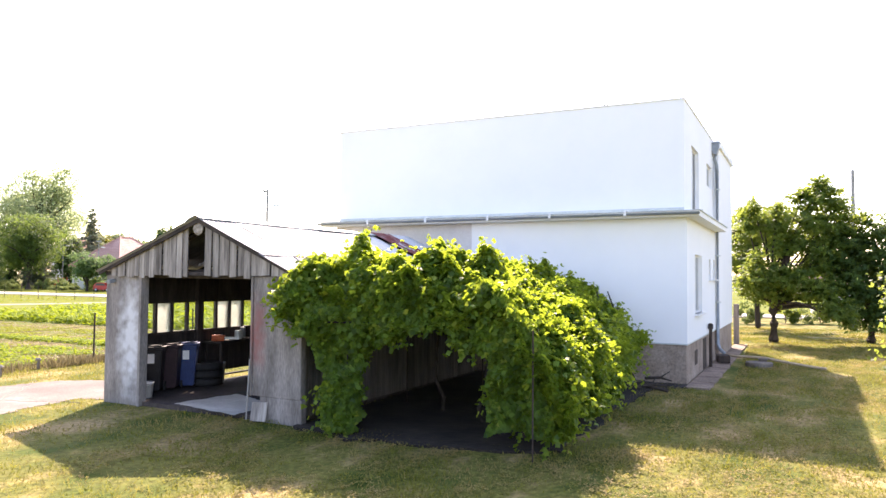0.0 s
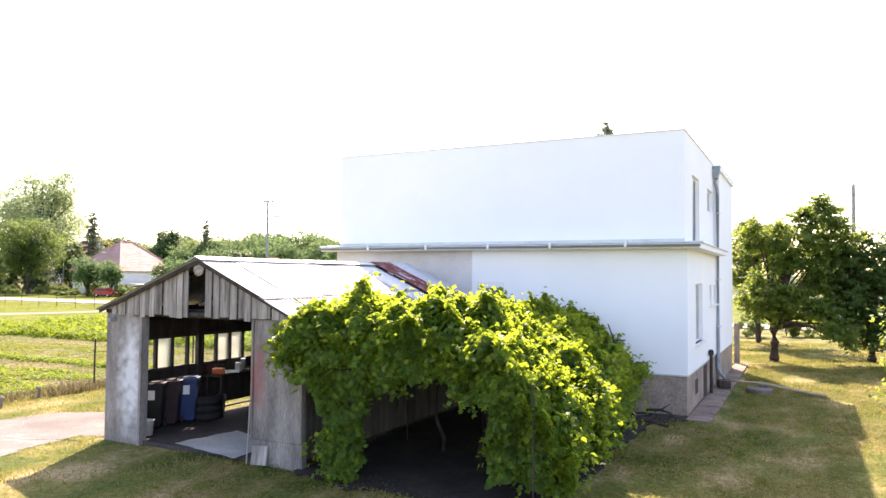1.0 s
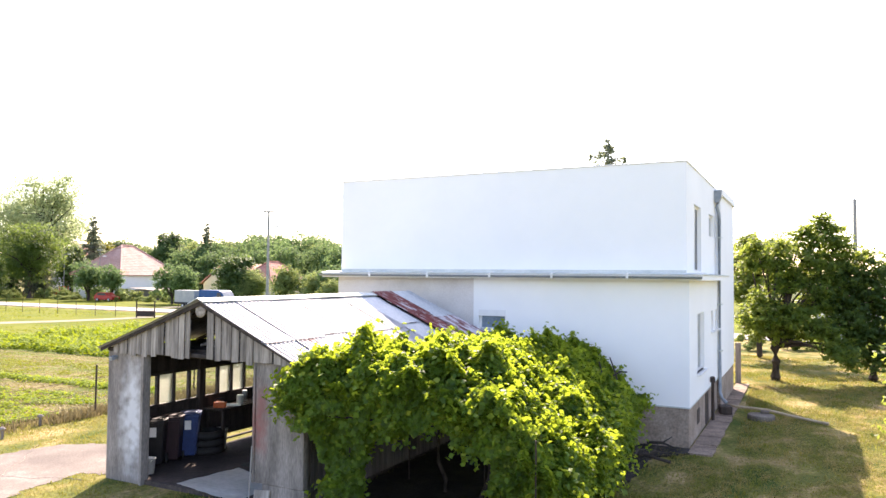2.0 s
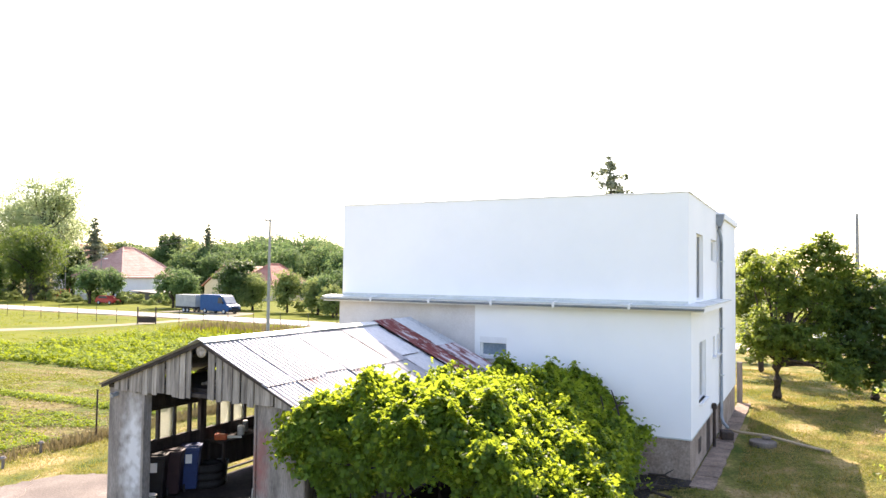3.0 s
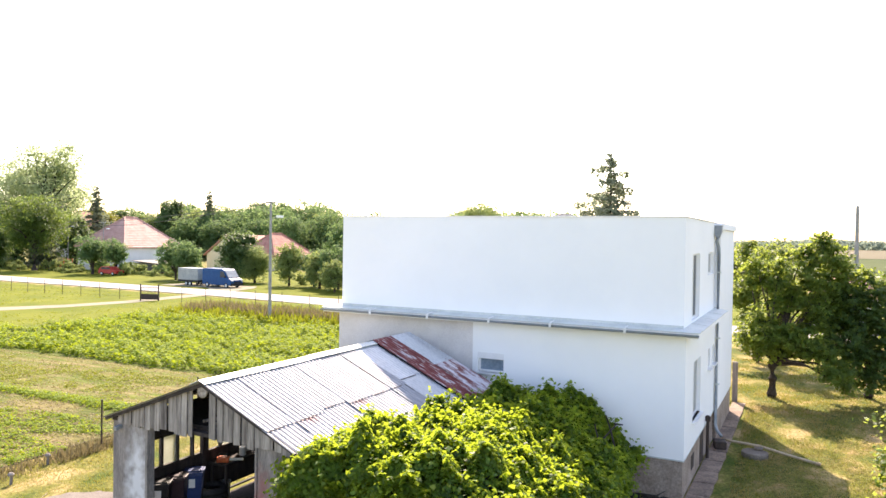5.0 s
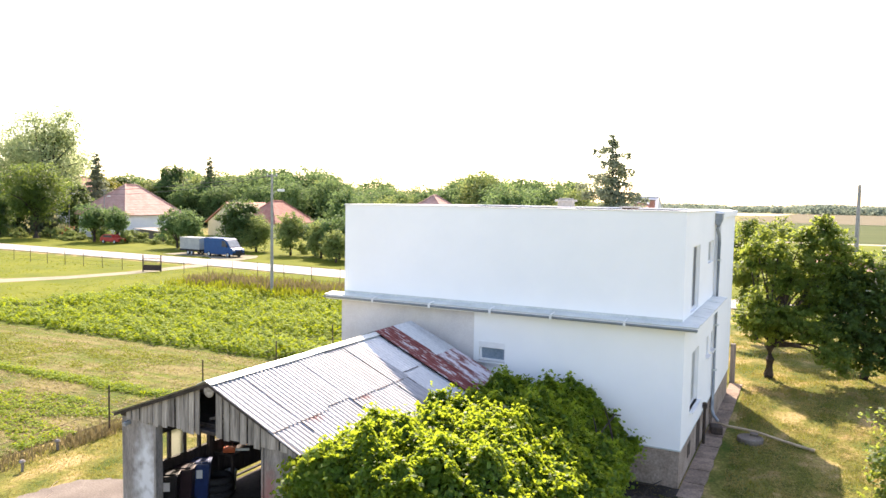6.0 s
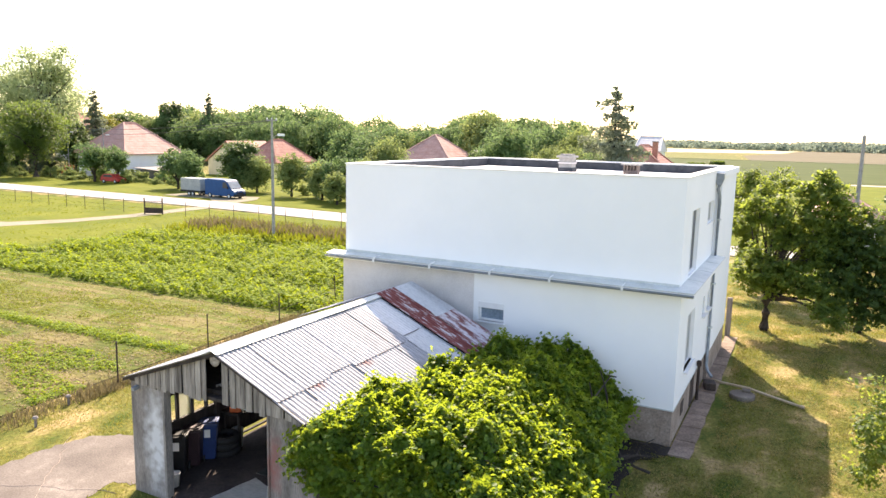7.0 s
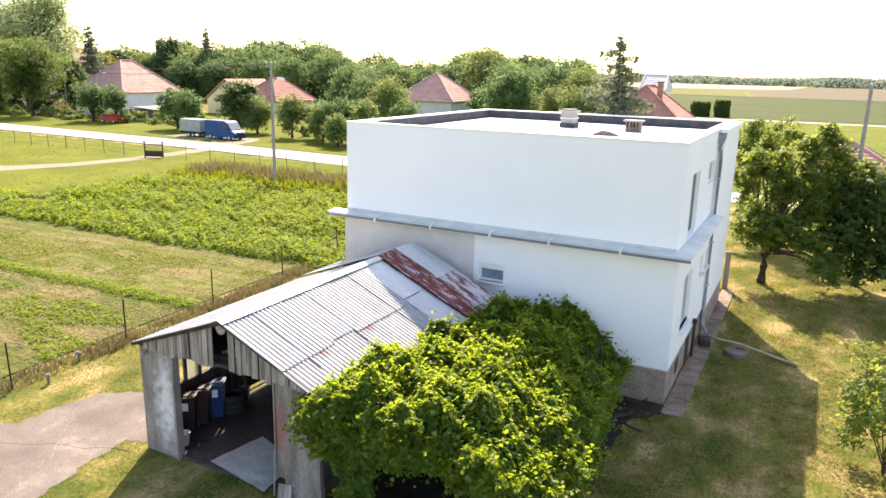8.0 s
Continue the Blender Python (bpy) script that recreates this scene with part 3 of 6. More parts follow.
def pad():
    out = frayed(YARD, 0.16, 0.08, 14)
    t = tagged(new("pavement"), "cracked pale concrete yard beside the shed", "pavement", kind="structure")
    bm = prism(out, 0.058, "z", -0.05)
    bmesh.ops.triangulate(bm, faces=bm.faces)
    part("concrete_bed", bm, M["concrete"], t)
    rng = random.Random(4)
    for (x0, y0), (x1, y1) in (((-18.3, 9.2), (-13.6, 11.0)), ((-17.4, 12.6), (-15.2, 10.1)), ((-15.2, 10.1), (-14.2, 8.0))):
        pts = [(x0 + (x1 - x0) * i / 12 + rng.uniform(-0.08, 0.08), y0 + (y1 - y0) * i / 12 + rng.uniform(-0.08, 0.08), 0.007) for i in range(13)]
        part("crack", tube(pts, 0.008, 4), M["plinth"], t)


pad()


def grass():
    """Short blades over the lawn, denser where the camera passes nearest."""
    rng = np.random.default_rng(3)
    n = 380000
    x = rng.uniform(-20.2, 9, n)
    y = -4.0 + 50.0 * rng.uniform(0, 1, n) ** 1.2
    keep = ~((x > -13.5) & (x < -8.0) & (y > 11.2) & (y < 20)) & ~((x > -13.3) & (x < -1.0) & (y > 19.8) & (y < 33.2)) & ~inside(x, y, YARD)
    keep &= ~((x > -7.9) & (x < -3.1) & (y > 11.3) & (y < 19.9))
    clump = np.array([noise.noise(Vector((a * 0.55, b * 0.55, 2.0))) for a, b in zip(x, y)])
    keep &= rng.uniform(0, 1, n) < 0.7 + 0.9 * clump
    x, y, clump = x[keep], y[keep], clump[keep]
    n = len(x)
    h = rng.uniform(0.025, 0.07, n) * (1 + 0.8 * clump)
    a = rng.uniform(0, 2 * math.pi, n)
    w = rng.uniform(0.004, 0.010, n) * (1 + np.maximum(y, 0) * 0.05)
    base = np.stack([x, y, np.full(n, 0.0)], 1)
    d = np.stack([np.cos(a), np.sin(a), 0 * a], 1)
    tip = base + np.stack([rng.normal(0, 0.03, n), rng.normal(0, 0.03, n), h], 1)
    v = np.stack([base - d * w[:, None], base + d * w[:, None], tip], 1).reshape(-1, 3)
    t = np.arange(3 * n).reshape(-1, 3)
    tagged(new("grass", fast_mesh("grass", v, t, M["blade"])), "short green and straw-coloured grass of the lawn", "grass", kind="stuff")


grass()


def on_track(x, y):
    return (x < -56.5) & (x > -64) & (y > 39) | (x < -60) & (y > 35.5) & (y < 39.5)


def tall_grass(name, label, x0, x1, y0, y1, n, h0, h1, material, seed, width=0.02):
    rng = np.random.default_rng(seed)
    x, y = rng.uniform(x0, x1, n), rng.uniform(y0, y1, n)
    keep = rng.uniform(0, 1, n) < np.array([0.55 + 0.9 * noise.noise(Vector((p * 0.6, q * 0.6, seed))) for p, q in zip(x, y)])
    keep &= ~on_track(x, y)
    x, y = x[keep], y[keep]
    n = len(x)
    h = rng.uniform(h0, h1, n)
    a = rng.uniform(0, 2 * math.pi, n)
    base = np.stack([x, y, np.full(n, 0.0)], 1)
    d = np.stack([np.cos(a), np.sin(a), 0 * a], 1) * width
    tip = base + np.stack([rng.normal(0, 0.25, n) * h, rng.normal(0, 0.25, n) * h, h], 1)
    midp = base * 0.45 + tip * 0.55 + np.stack([0 * h, 0 * h, 0.06 * h], 1)
    v = np.stack([base - d, base + d, midp + d * 1.4, tip, midp - d * 1.4], 1).reshape(-1, 3)
    t = (np.array([[0, 1, 2], [0, 2, 4], [4, 2, 3]])[None] + (np.arange(n) * 5)[:, None, None]).reshape(-1, 3)
    return tagged(new(name, fast_mesh(name, v, t, material)), label, "grass", kind="stuff")


tall_grass("fence_grass", "uncut dry grass under the wire fence", -20.15, -19.2, 8, 34, 11000, 0.06, 0.32, M["dry_blade"], 5, 0.011)
tall_grass("dry_weeds", "tall brown dried weeds beside the road fence", -47, -15, 45.6, 50.0, 9000, 0.35, 1.25, M["dry_blade"], 6, 0.035)
tall_grass("green_weeds", "green weeds among the dry stalks", -47, -15, 44.0, 51.3, 12000, 0.3, 0.95, M["meadow_blade"], 16, 0.05)
tall_grass("hay_stubble", "short pale stubble on the mown strip", -60, -20.5, 8, 26.6, 40000, 0.03, 0.09, M["straw"], 8, 0.022)
tall_grass("strip_grass", "green regrowth between the stubble", -60, -20.5, 8, 26.6, 60000, 0.03, 0.10, M["meadow_blade"], 9, 0.022)
tall_grass("meadow_grass", "long bright grass of the meadow", -95, -14, 33, 58, 24000, 0.05, 0.13, M["meadow_blade"], 10, 0.06)


def crop():
    """Leafy plants in uneven rows, each a mound of its own with shade between them."""
    rng = np.random.default_rng(12)
    pts, face = [], []
    for row in np.arange(27.4, 44.4, 0.78):
        x = -14.8
        while x > -66:
            x -= rng.uniform(0.42, 0.8) * (1.0 if x > -45 else 1.25)
            y = row + rng.normal(0, 0.16)
            lump = noise.noise(Vector((x * 0.22, y * 0.3, 7.0)))
            if rng.uniform() > 0.93 + lump * 0.5 or (x < -47.5 and y > 32.5) or (y > 43.2 and x < -40):
                continue
            r = rng.uniform(0.30, 0.52) * (1 + 0.35 * lump)
            h = rng.uniform(0.35, 0.72) * (1 + 0.5 * lump)
            k = int(44 * (r / 0.40) ** 2) + 10
            o = rng.normal(0, 1, (k, 3))
            o[:, 2] = np.abs(o[:, 2]) * 0.9
            o /= np.linalg.norm(o, axis=1)[:, None]
            o *= rng.uniform(0.6, 1.08, (k, 1))
            pts.append(np.array([x, y, 0.06]) + o * [r, r, h])
            face.append(o * 0.55 + [0, 0.1, 0.75])
    tagged(new("crop", leaf_mesh("crop", np.concatenate(pts), np.concatenate(face), 0.19, M["crop"], rng, 0.3, False, 0.3)), "dense leafy green crop in rows", "crop", kind="stuff")


crop()


def tufts(name, label, spots, leaves, wide, tall, size, material, seed, category="weeds"):
    """Low ragged tufts at the given spots (x, y, scale)."""
    rng = np.random.default_rng(seed)
    x, y, k = (np.repeat(np.array([p[q] for p in spots]), leaves) for q in range(3))
    n = len(x)
    o = rng.normal(0, 1, (n, 3))
    o[:, 2] = np.abs(o[:, 2])
    o /= np.linalg.norm(o, axis=1)[:, None]
    pts = np.stack([x, y, np.full(n, 0.04)], 1) + o * np.stack([wide * k * 1.3, wide * k, tall * k], 1)
    return tagged(new(name, leaf_mesh(name, pts, o * 0.5 + [0, 0.1, 0.9], size, material, rng, 0.3, False, 0.35)), label, category, kind="stuff")


def strip_spots(n, seed, low, high, gate_at, line=0.0):
    """Spots over the mown strips in drifts; a share of them on the green line between the two strips."""
    rng, out = random.Random(seed), []
    while len(out) < n:
        x = -20.4 - 40 * rng.random() ** 1.25
        if rng.random() < line:
            out.append((x, 19.95 + rng.gauss(0, 0.2), rng.uniform(0.9, 1.7)))
            continue
        y = rng.uniform(low, high)
        if noise.noise(Vector((x * 0.16, y * 0.45, 4.0))) + 0.5 * noise.noise(Vector((x * 0.7, y * 0.9, 9.0))) > gate_at:
            out.append((x, y, rng.uniform(0.6, 1.3)))
    return out


tufts("weeds", "ragged green tufts on the near strip", strip_spots(5200, 17, 9.5, 18.2, -0.08, 0.22), 9, 0.17, 0.12, 0.10, M["crop"], 17)
tufts("regrowth", "low green regrowth on the mown strip", strip_spots(3800, 18, 20.8, 25.4, 0.02), 7, 0.20, 0.06, 0.09, M["meadow_blade"], 18)
tufts("hay", "thin drifts of cut straw on the strips", strip_spots(5200, 19, 9.0, 26.8, -0.5), 8, 0.26, 0.045, 0.085, M["straw"], 19, "hay")


def lawn_spots(n, seed):
    rng, out = random.Random(seed), []
    while len(out) < n:
        x, y = rng.uniform(-9.5, 8.5), 7.0 + 27 * rng.random()
        if (-13.3 < x < -0.9 and y > 19.2) or (-8.4 < x < -2.7 and y > 10.7) or (x < -7.9 and y > 11.1):
            continue
        if noise.noise(Vector((x * 0.9, y * 0.5, 11.0))) > -0.15:
            out.append((x, y, rng.uniform(0.5, 1.5)))
    return out


tufts("lawn_tufts", "small coarse tufts in the lawn", lawn_spots(15000, 23), 9, 0.085, 0.04, 0.034, M["blade"], 23, "grass")


# ---- the white two-storey house ----
# its own axes: the front wall runs along x at Y0, the side wall along y at X1; the whole house is turned by HOUSE
X0, X1, Y0, Y1 = -13.20, -2.03, 19.95, 31.38
ZP, ZL, ZT = 1.08, 4.60, 7.655
UX, BAY = X1 - 0.067, Y0 + 6.62
HOUSE = pose(-2.067, 19.996, 0, 0, 0, -2.02) @ pose(-X1, -Y0, 0)


def window_unit(parent, cx, cy, z0, z1, half, facing, sill=True, mullions=0, shutter=0.0, name="window", label="", glass="dark_pane"):
    """A window set in a reveal; facing 'x' looks along +x, 'y' looks along -y."""
    w = sub(name, None, parent, pose(cx, cy, 0, 0, 0, 90 if facing == "x" else 0), label)
    fr = 0.06
    bm = box(-half, -half + fr, 0.09, 0.15, z0, z1)
    box(half - fr, half, 0.09, 0.15, z0, z1, 0, bm)
    box(-half + fr, half - fr, 0.092, 0.148, z1 - fr, z1, 0, bm)
    box(-half + fr, half - fr, 0.092, 0.148, z0, z0 + fr, 0, bm)
    for i in range(mullions):
        u = -half + 2 * half * (i + 1) / (mullions + 1)
        box(u - 0.04, u + 0.04, 0.088, 0.152, z0 + fr, z1 - fr, 0, bm)
    part("window_frame", bm, M["white_plastic"], w)
    part("pane", box(-half + fr, half - fr, 0.112, 0.128, z0 + fr, z1 - fr), M[glass], w)
    if shutter:
        part("shutter_box", box(-half, half, -0.02, 0.09, z1 - shutter, z1, 0.008), M["white_plastic"], w)
    if sill:
        part("window_sill", box(-half - 0.06, half + 0.06, -0.12, 0.09, z0 - 0.05, z0, 0.008), M["white_plastic"], w)
    return w


def wall_with_holes(u0, u1, z0, z1, holes, at, thick, axis):
    """One wall of the given thickness with its openings cut through; axis 'y': runs along x at y = at, 'x': runs along y at x = at."""
    us = sorted({u0, u1, *[h[0] for h in holes], *[h[1] for h in holes]})
    zs = sorted({z0, z1, *[h[2] for h in holes], *[h[3] for h in holes]})
    def solid(i, j):
        if not (0 <= i < len(us) - 1 and 0 <= j < len(zs) - 1):
            return False
        cu, cz = (us[i] + us[i + 1]) / 2, (zs[j] + zs[j + 1]) / 2
        return not any(h[0] < cu < h[1] and h[2] < cz < h[3] for h in holes)
    bm, made = bmesh.new(), {}
    def vert(i, j, k):
        if (i, j, k) not in made:
            w = at + k * thick
            made[i, j, k] = bm.verts.new((us[i], w, zs[j]) if axis == "y" else (w, us[i], zs[j]))
        return made[i, j, k]
    for i in range(len(us) - 1):
        for j in range(len(zs) - 1):
            if not solid(i, j):
                continue
            for k in (0, 1):
                bm.faces.new([vert(i, j, k), vert(i + 1, j, k), vert(i + 1, j + 1, k), vert(i, j + 1, k)])
            for di, dj, a, b in ((-1, 0, (0, 0), (0, 1)), (1, 0, (1, 0), (1, 1)), (0, -1, (0, 0), (1, 0)), (0, 1, (0, 1), (1, 1))):
                if not solid(i + di, j + dj):
                    bm.faces.new([vert(i + a[0], j + a[1], 0), vert(i + b[0], j + b[1], 0), vert(i + b[0], j + b[1], 1), vert(i + a[0], j + a[1], 1)])
    bmesh.ops.recalc_face_normals(bm, faces=bm.faces)
    return bm


def main_house():
    h = thing("house", HOUSE, "white rendered two-storey house with a flat roof", "house")
    t = 0.3
    gy = X1 - 6.28
    low_front = [(-8.13, -7.26, 2.90, 3.50)]
    low_right = [(Y0 + 1.5, Y0 + 3.02, 1.80, 3.50), (Y0 + 4.72, Y0 + 5.26, 2.80, 3.45), (Y0 + 5.86, Y0 + 6.4, 2.80, 3.45)]
    up_right = [(Y0 + 1.42, Y0 + 2.92, ZL + 0.1, 6.62), (Y0 + 4.85, Y0 + 6.3, 5.88, 6.62)]
    bm = wall_with_holes(gy, X1, ZP, ZL - 0.16, low_front, Y0, t, "y")
    part("wall", bm, M["render_white"], h, "white painted front wall of the ground floor")
    part("wall", box(X0 - 0.12, gy, Y0 + 0.012, Y0 + t, 0.0, ZL - 0.16), M["render_grey"], h, "unpainted grey render behind the shed")
    bm = wall_with_holes(Y0 + t, BAY, ZP, ZL - 0.16, low_right, X1 - t, t, "x")
    part("wall", bm, M["render_white"], h)
    part("wall", box(X0, UX, Y0, Y0 + t, ZL - 0.018, ZT - 0.03), M["render_white"], h)
    bm = wall_with_holes(Y0 + t, BAY, ZL - 0.018, ZT - 0.03, up_right, UX - t, t, "x")
    part("wall", bm, M["render_white"], h)
    part("wall", box(X0 - 0.12, X0 + t, Y0 + t, Y1, 0.0, ZL - 0.16), M["render_grey"], h)
    part("wall", box(X0, X0 + t, Y0 + t, Y1, ZL - 0.018, ZT - 0.03), M["render_white"], h)
    part("wall", box(X0 + t, UX - t, Y1 - t, Y1, 0.0, ZT - 0.03), M["render_white"], h)
    part("stair_bay", box(UX - t, X1 + 0.11, BAY, Y1, ZP, 7.4), M["render_white"], h, "white projecting bay of the side wall")
    part("bay_cornice", box(UX - 0.02, X1 + 0.19, BAY - 0.07, Y1 + 0.07, 7.4, 7.625, 0.01), M["render_white"], h)
    # plinth, a little set back from the render above
    part("plinth", box(gy, X1 - 0.03, Y0 + 0.03, Y0 + t, -0.2, ZP), M["plinth"], h, "stained grey concrete plinth")
    part("plinth", box(X1 - t, X1 - 0.03, Y0 + t, BAY, -0.2, ZP), M["plinth"], h)
    part("plinth", box(X1 - t, X1 + 0.08, BAY + 0.03, Y1 - 0.03, -0.2, ZP), M["plinth"], h)
    part("drip_edge", box(gy, X1 + 0.012, Y0 - 0.012, Y0 + 0.02, ZP - 0.03, ZP + 0.008), M["zinc"], h)
    part("drip_edge", box(X1 - 0.02, X1 + 0.012, Y0 + 0.02, BAY, ZP - 0.03, ZP + 0.008), M["zinc"], h)
    # cellar openings in the side plinth
    for y, a, b, w in ((Y0 + 1.85, 0.36, 0.78, 0.24), (Y0 + 3.75, 0.04, 0.98, 0.36)):
        part("cellar_hatch", box(X1 - 0.05, X1 - 0.015, y - w, y + w, a, b, 0.01), M["iron"], h, "rusty iron cellar hatch")
    # eaves ledge with sheet-metal cover
    out = X1 + 0.37
    part("ledge", box(X0 - 0.47, out, Y0 - 0.42, Y0 + 0.02, ZL - 0.16, ZL - 0.02), M["render_white"], h)
    part("ledge", box(X1 - 0.02, out, Y0 + 0.02, BAY, ZL - 0.16, ZL - 0.02), M["render_white"], h)
    bm = prism([(Y0 - 0.47, ZL - 0.02), (Y0 - 0.47, ZL + 0.0), (Y0 + 0.0, ZL + 0.045), (Y0 + 0.0, ZL + 0.0)], out - X0 + 0.55, "x", X0 - 0.51)
    part("ledge_cover", bm, M["zinc"], h, "grey sheet-metal ledge cover")
    bm = prism([(out + 0.04, ZL - 0.02), (out + 0.04, ZL + 0.0), (UX, ZL + 0.045), (UX, ZL + 0.0)], BAY - Y0, "y", Y0)
    part("ledge_cover", bm, M["zinc"], h, "grey sheet-metal ledge cover")
    for x in (-12.2, -10.3, -8.4, -6.5, -4.6, -2.9):
        part("cover_seam", prism([(Y0 - 0.47, ZL + 0.001), (Y0 - 0.47, ZL + 0.014), (Y0, ZL + 0.059), (Y0, ZL + 0.046)], 0.022, "x", x), M["zinc"], h)
    for y in (Y0 + 1.3, Y0 + 3.1, Y0 + 4.9):
        part("cover_seam", prism([(out + 0.04, ZL + 0.001), (out + 0.04, ZL + 0.014), (UX, ZL + 0.059), (UX, ZL + 0.046)], 0.022, "y", y), M["zinc"], h)
    part("upstand", box(X0, UX, Y0 - 0.012, Y0 - 0.002, ZL + 0.02, ZL + 0.11), M["zinc"], h)
    # gutter under the front ledge
    bm = bmesh.new()
    prof = [(math.cos(a) * 0.062, math.sin(a) * 0.062) for a in [math.pi + math.pi * i / 8 for i in range(9)]]
    prof += [(x * 0.86, z * 0.86) for x, z in prof[::-1]]
    prism([(Y0 - 0.5 + u, ZL - 0.06 + v) for u, v in prof], out - X0 + 0.53, "x", X0 - 0.51, bm)
    part("gutter", bm, M["pipe_grey"], h, "half-round zinc gutter")
    for x in (X1 - 9.69, X1 - 7.59, X1 - 5.52, X1 - 3.62, X1 - 1.51):
        bm = tube([(x, Y0 - 0.2, ZL + 0.035), (x, Y0 - 0.44, ZL + 0.02), (x, Y0 - 0.57, ZL - 0.01), (x, Y0 - 0.575, ZL - 0.10), (x, Y0 - 0.5, ZL - 0.14)], 0.016, 6)
        box(x - 0.035, x + 0.035, Y0 - 0.585, Y0 - 0.565, ZL - 0.13, ZL - 0.0, 0, bm)
        part("gutter_bracket", bm, M["white_plastic"], h)
    # openings
    window_unit(h, -7.695, Y0, 2.90, 3.50, 0.435, "y", sill=True, shutter=0.19, mullions=0, glass="grey_pane", label="small grey window with a white shutter box")
    window_unit(h, X1, Y0 + 2.26, 1.80, 3.50, 0.76, "x", mullions=1, glass="pale_pane", label="wide white window with a pale curtain")
    window_unit(h, X1, Y0 + 4.99, 2.80, 3.45, 0.27, "x")
    window_unit(h, X1, Y0 + 6.13, 2.80, 3.45, 0.27, "x")
    window_unit(h, UX, Y0 + 2.17, ZL + 0.1, 6.62, 0.75, "x", mullions=1, sill=False, name="balcony_door", label="tall dark glazed door onto the ledge")
    window_unit(h, UX, Y0 + 5.575, 5.88, 6.62, 0.725, "x", sill=False, glass="pale_pane")
    part("wall_backing", box(X0 + 0.9, X1 - 0.85, Y0 + 0.75, Y1 - 0.9, 0.2, 7.0), M["dark_felt"], h)
    # flat roof and parapet
    part("roof", box(X0 + t, UX - t, Y0 + t, Y1 - t, 7.02, 7.28), M["roofing"], h, "white flat roof membrane")
    pr = 0.26
    part("parapet_lining", box(X0 + t, X0 + t + 0.03, Y0 + t + 1.2, Y1 - t, 7.28, ZT - 0.05), M["dark_felt"], h, "dark bitumen lining of the parapet")
    part("parapet_lining", box(X0 + t + 0.03, UX - t, Y1 - t - 0.03, Y1 - t, 7.28, ZT - 0.05), M["dark_felt"], h, "dark bitumen lining of the parapet")
    part("coping", box(X0 - 0.03, UX + 0.03, Y0 - 0.03, Y0 + pr, ZT - 0.03, ZT + 0.0, 0.006), M["roofing"], h)
    part("coping", box(X0 - 0.03, X0 + t + 0.01, Y0 + pr, Y1 + 0.03, ZT - 0.03, ZT + 0.0, 0.006), M["roofing"], h)
    part("coping", box(UX - t - 0.01, UX + 0.03, Y0 + pr, Y1 + 0.03, ZT - 0.03, ZT + 0.0, 0.006), M["roofing"], h)
    part("coping", box(X0 + t + 0.01, UX - t - 0.01, Y1 - t - 0.01, Y1 + 0.03, ZT - 0.03, ZT + 0.0, 0.006), M["roofing"], h)
    # chimneys
    cx, cy = X1 - 5.95, Y0 + 7.95
    c = part("chimney", box(cx - 0.27, cx + 0.27, cy - 0.27, cy + 0.27, 7.28, 7.86, 0.012), M["wood_pole"], h, "short pale rendered chimney with a concrete cap")
    part("chimney_cap", box(cx - 0.36, cx + 0.36, cy - 0.36, cy + 0.36, 7.86, 7.94, 0.02), M["wood_pole"], c)
    part("chimney_crown", box(cx - 0.24, cx + 0.24, cy - 0.24, cy + 0.24, 7.94, 8.0, 0.02), M["wood_pole"], c)
    part("band", box(cx - 0.30, cx + 0.30, cy - 0.30, cy + 0.30, 7.62, 7.67, 0.01), M["render_grey"], c)
    part("flashing", box(cx - 0.31, cx + 0.31, cy - 0.31, cy + 0.31, 7.28, 7.46, 0.01), M["dark_felt"], c)
    cx, cy = X1 - 3.29, Y0 + 7.6
    c = part("chimney", box(cx - 0.27, cx + 0.27, cy - 0.23, cy + 0.23, 7.28, 7.46, 0.01), M["brick"], h, "low brown brick chimney with vent slots")
    part("chimney_cap", box(cx - 0.35, cx + 0.35, cy - 0.31, cy + 0.31, 7.66, 7.72, 0.01), M["wood_pole"], c)
    for i in range(5):
        part("brick", box(cx - 0.27 + i * 0.119, cx - 0.205 + i * 0.119, cy - 0.22, cy + 0.22, 7.46, 7.66), M["brick"], c)
    fx, fy = X1 - 3.7, Y0 + 5.1
    bm = tube([(fx - 0.42, fy - 0.12, 7.29), (fx - 0.1, fy, 7.37), (fx + 0.16, fy + 0.02, 7.35), (fx + 0.5, fy - 0.06, 7.29)], [0.03, 0.1, 0.08, 0.03], 8)
    part("roof_fold", bm, M["concrete"], h, "grey fold of loose roofing felt")
    # rainwater pipe in the corner of the bay
    px, py = X1 + 0.03, BAY - 0.2
    bm = prism([(px - 0.13, 7.5), (px + 0.15, 7.5), (px + 0.15, 7.34), (px + 0.07, 7.12), (px - 0.05, 7.12), (px - 0.13, 7.34)], 0.26, "y", py - 0.14)
    head = part("rainwater_head", bm, M["pipe_grey"], h, "grey rainwater hopper")
    part("hopper_rim", box(px - 0.135, px + 0.17, py - 0.16, py + 0.12, 7.5, 7.54, 0.005), M["pipe_grey"], head)
    part("downpipe", tube([(px + 0.01, py, 7.14), (px - 0.02, py + 0.01, 6.98), (px + 0.04, py + 0.06, 6.75), (px + 0.05, py + 0.1, 6.5), (px + 0.05, py + 0.1, 0.6), (px + 0.11, py, 0.42), (px + 0.28, py - 0.22, 0.30)], 0.058, 12), M["pipe_grey"], h, "long grey downpipe", True)
    for z in (5.9, 3.6, 2.0):
        part("pipe_clip", box(px - 0.02, px + 0.14, py + 0.02, BAY + 0.02, z, z + 0.035), M["zinc"], h)
    return h


main_house()


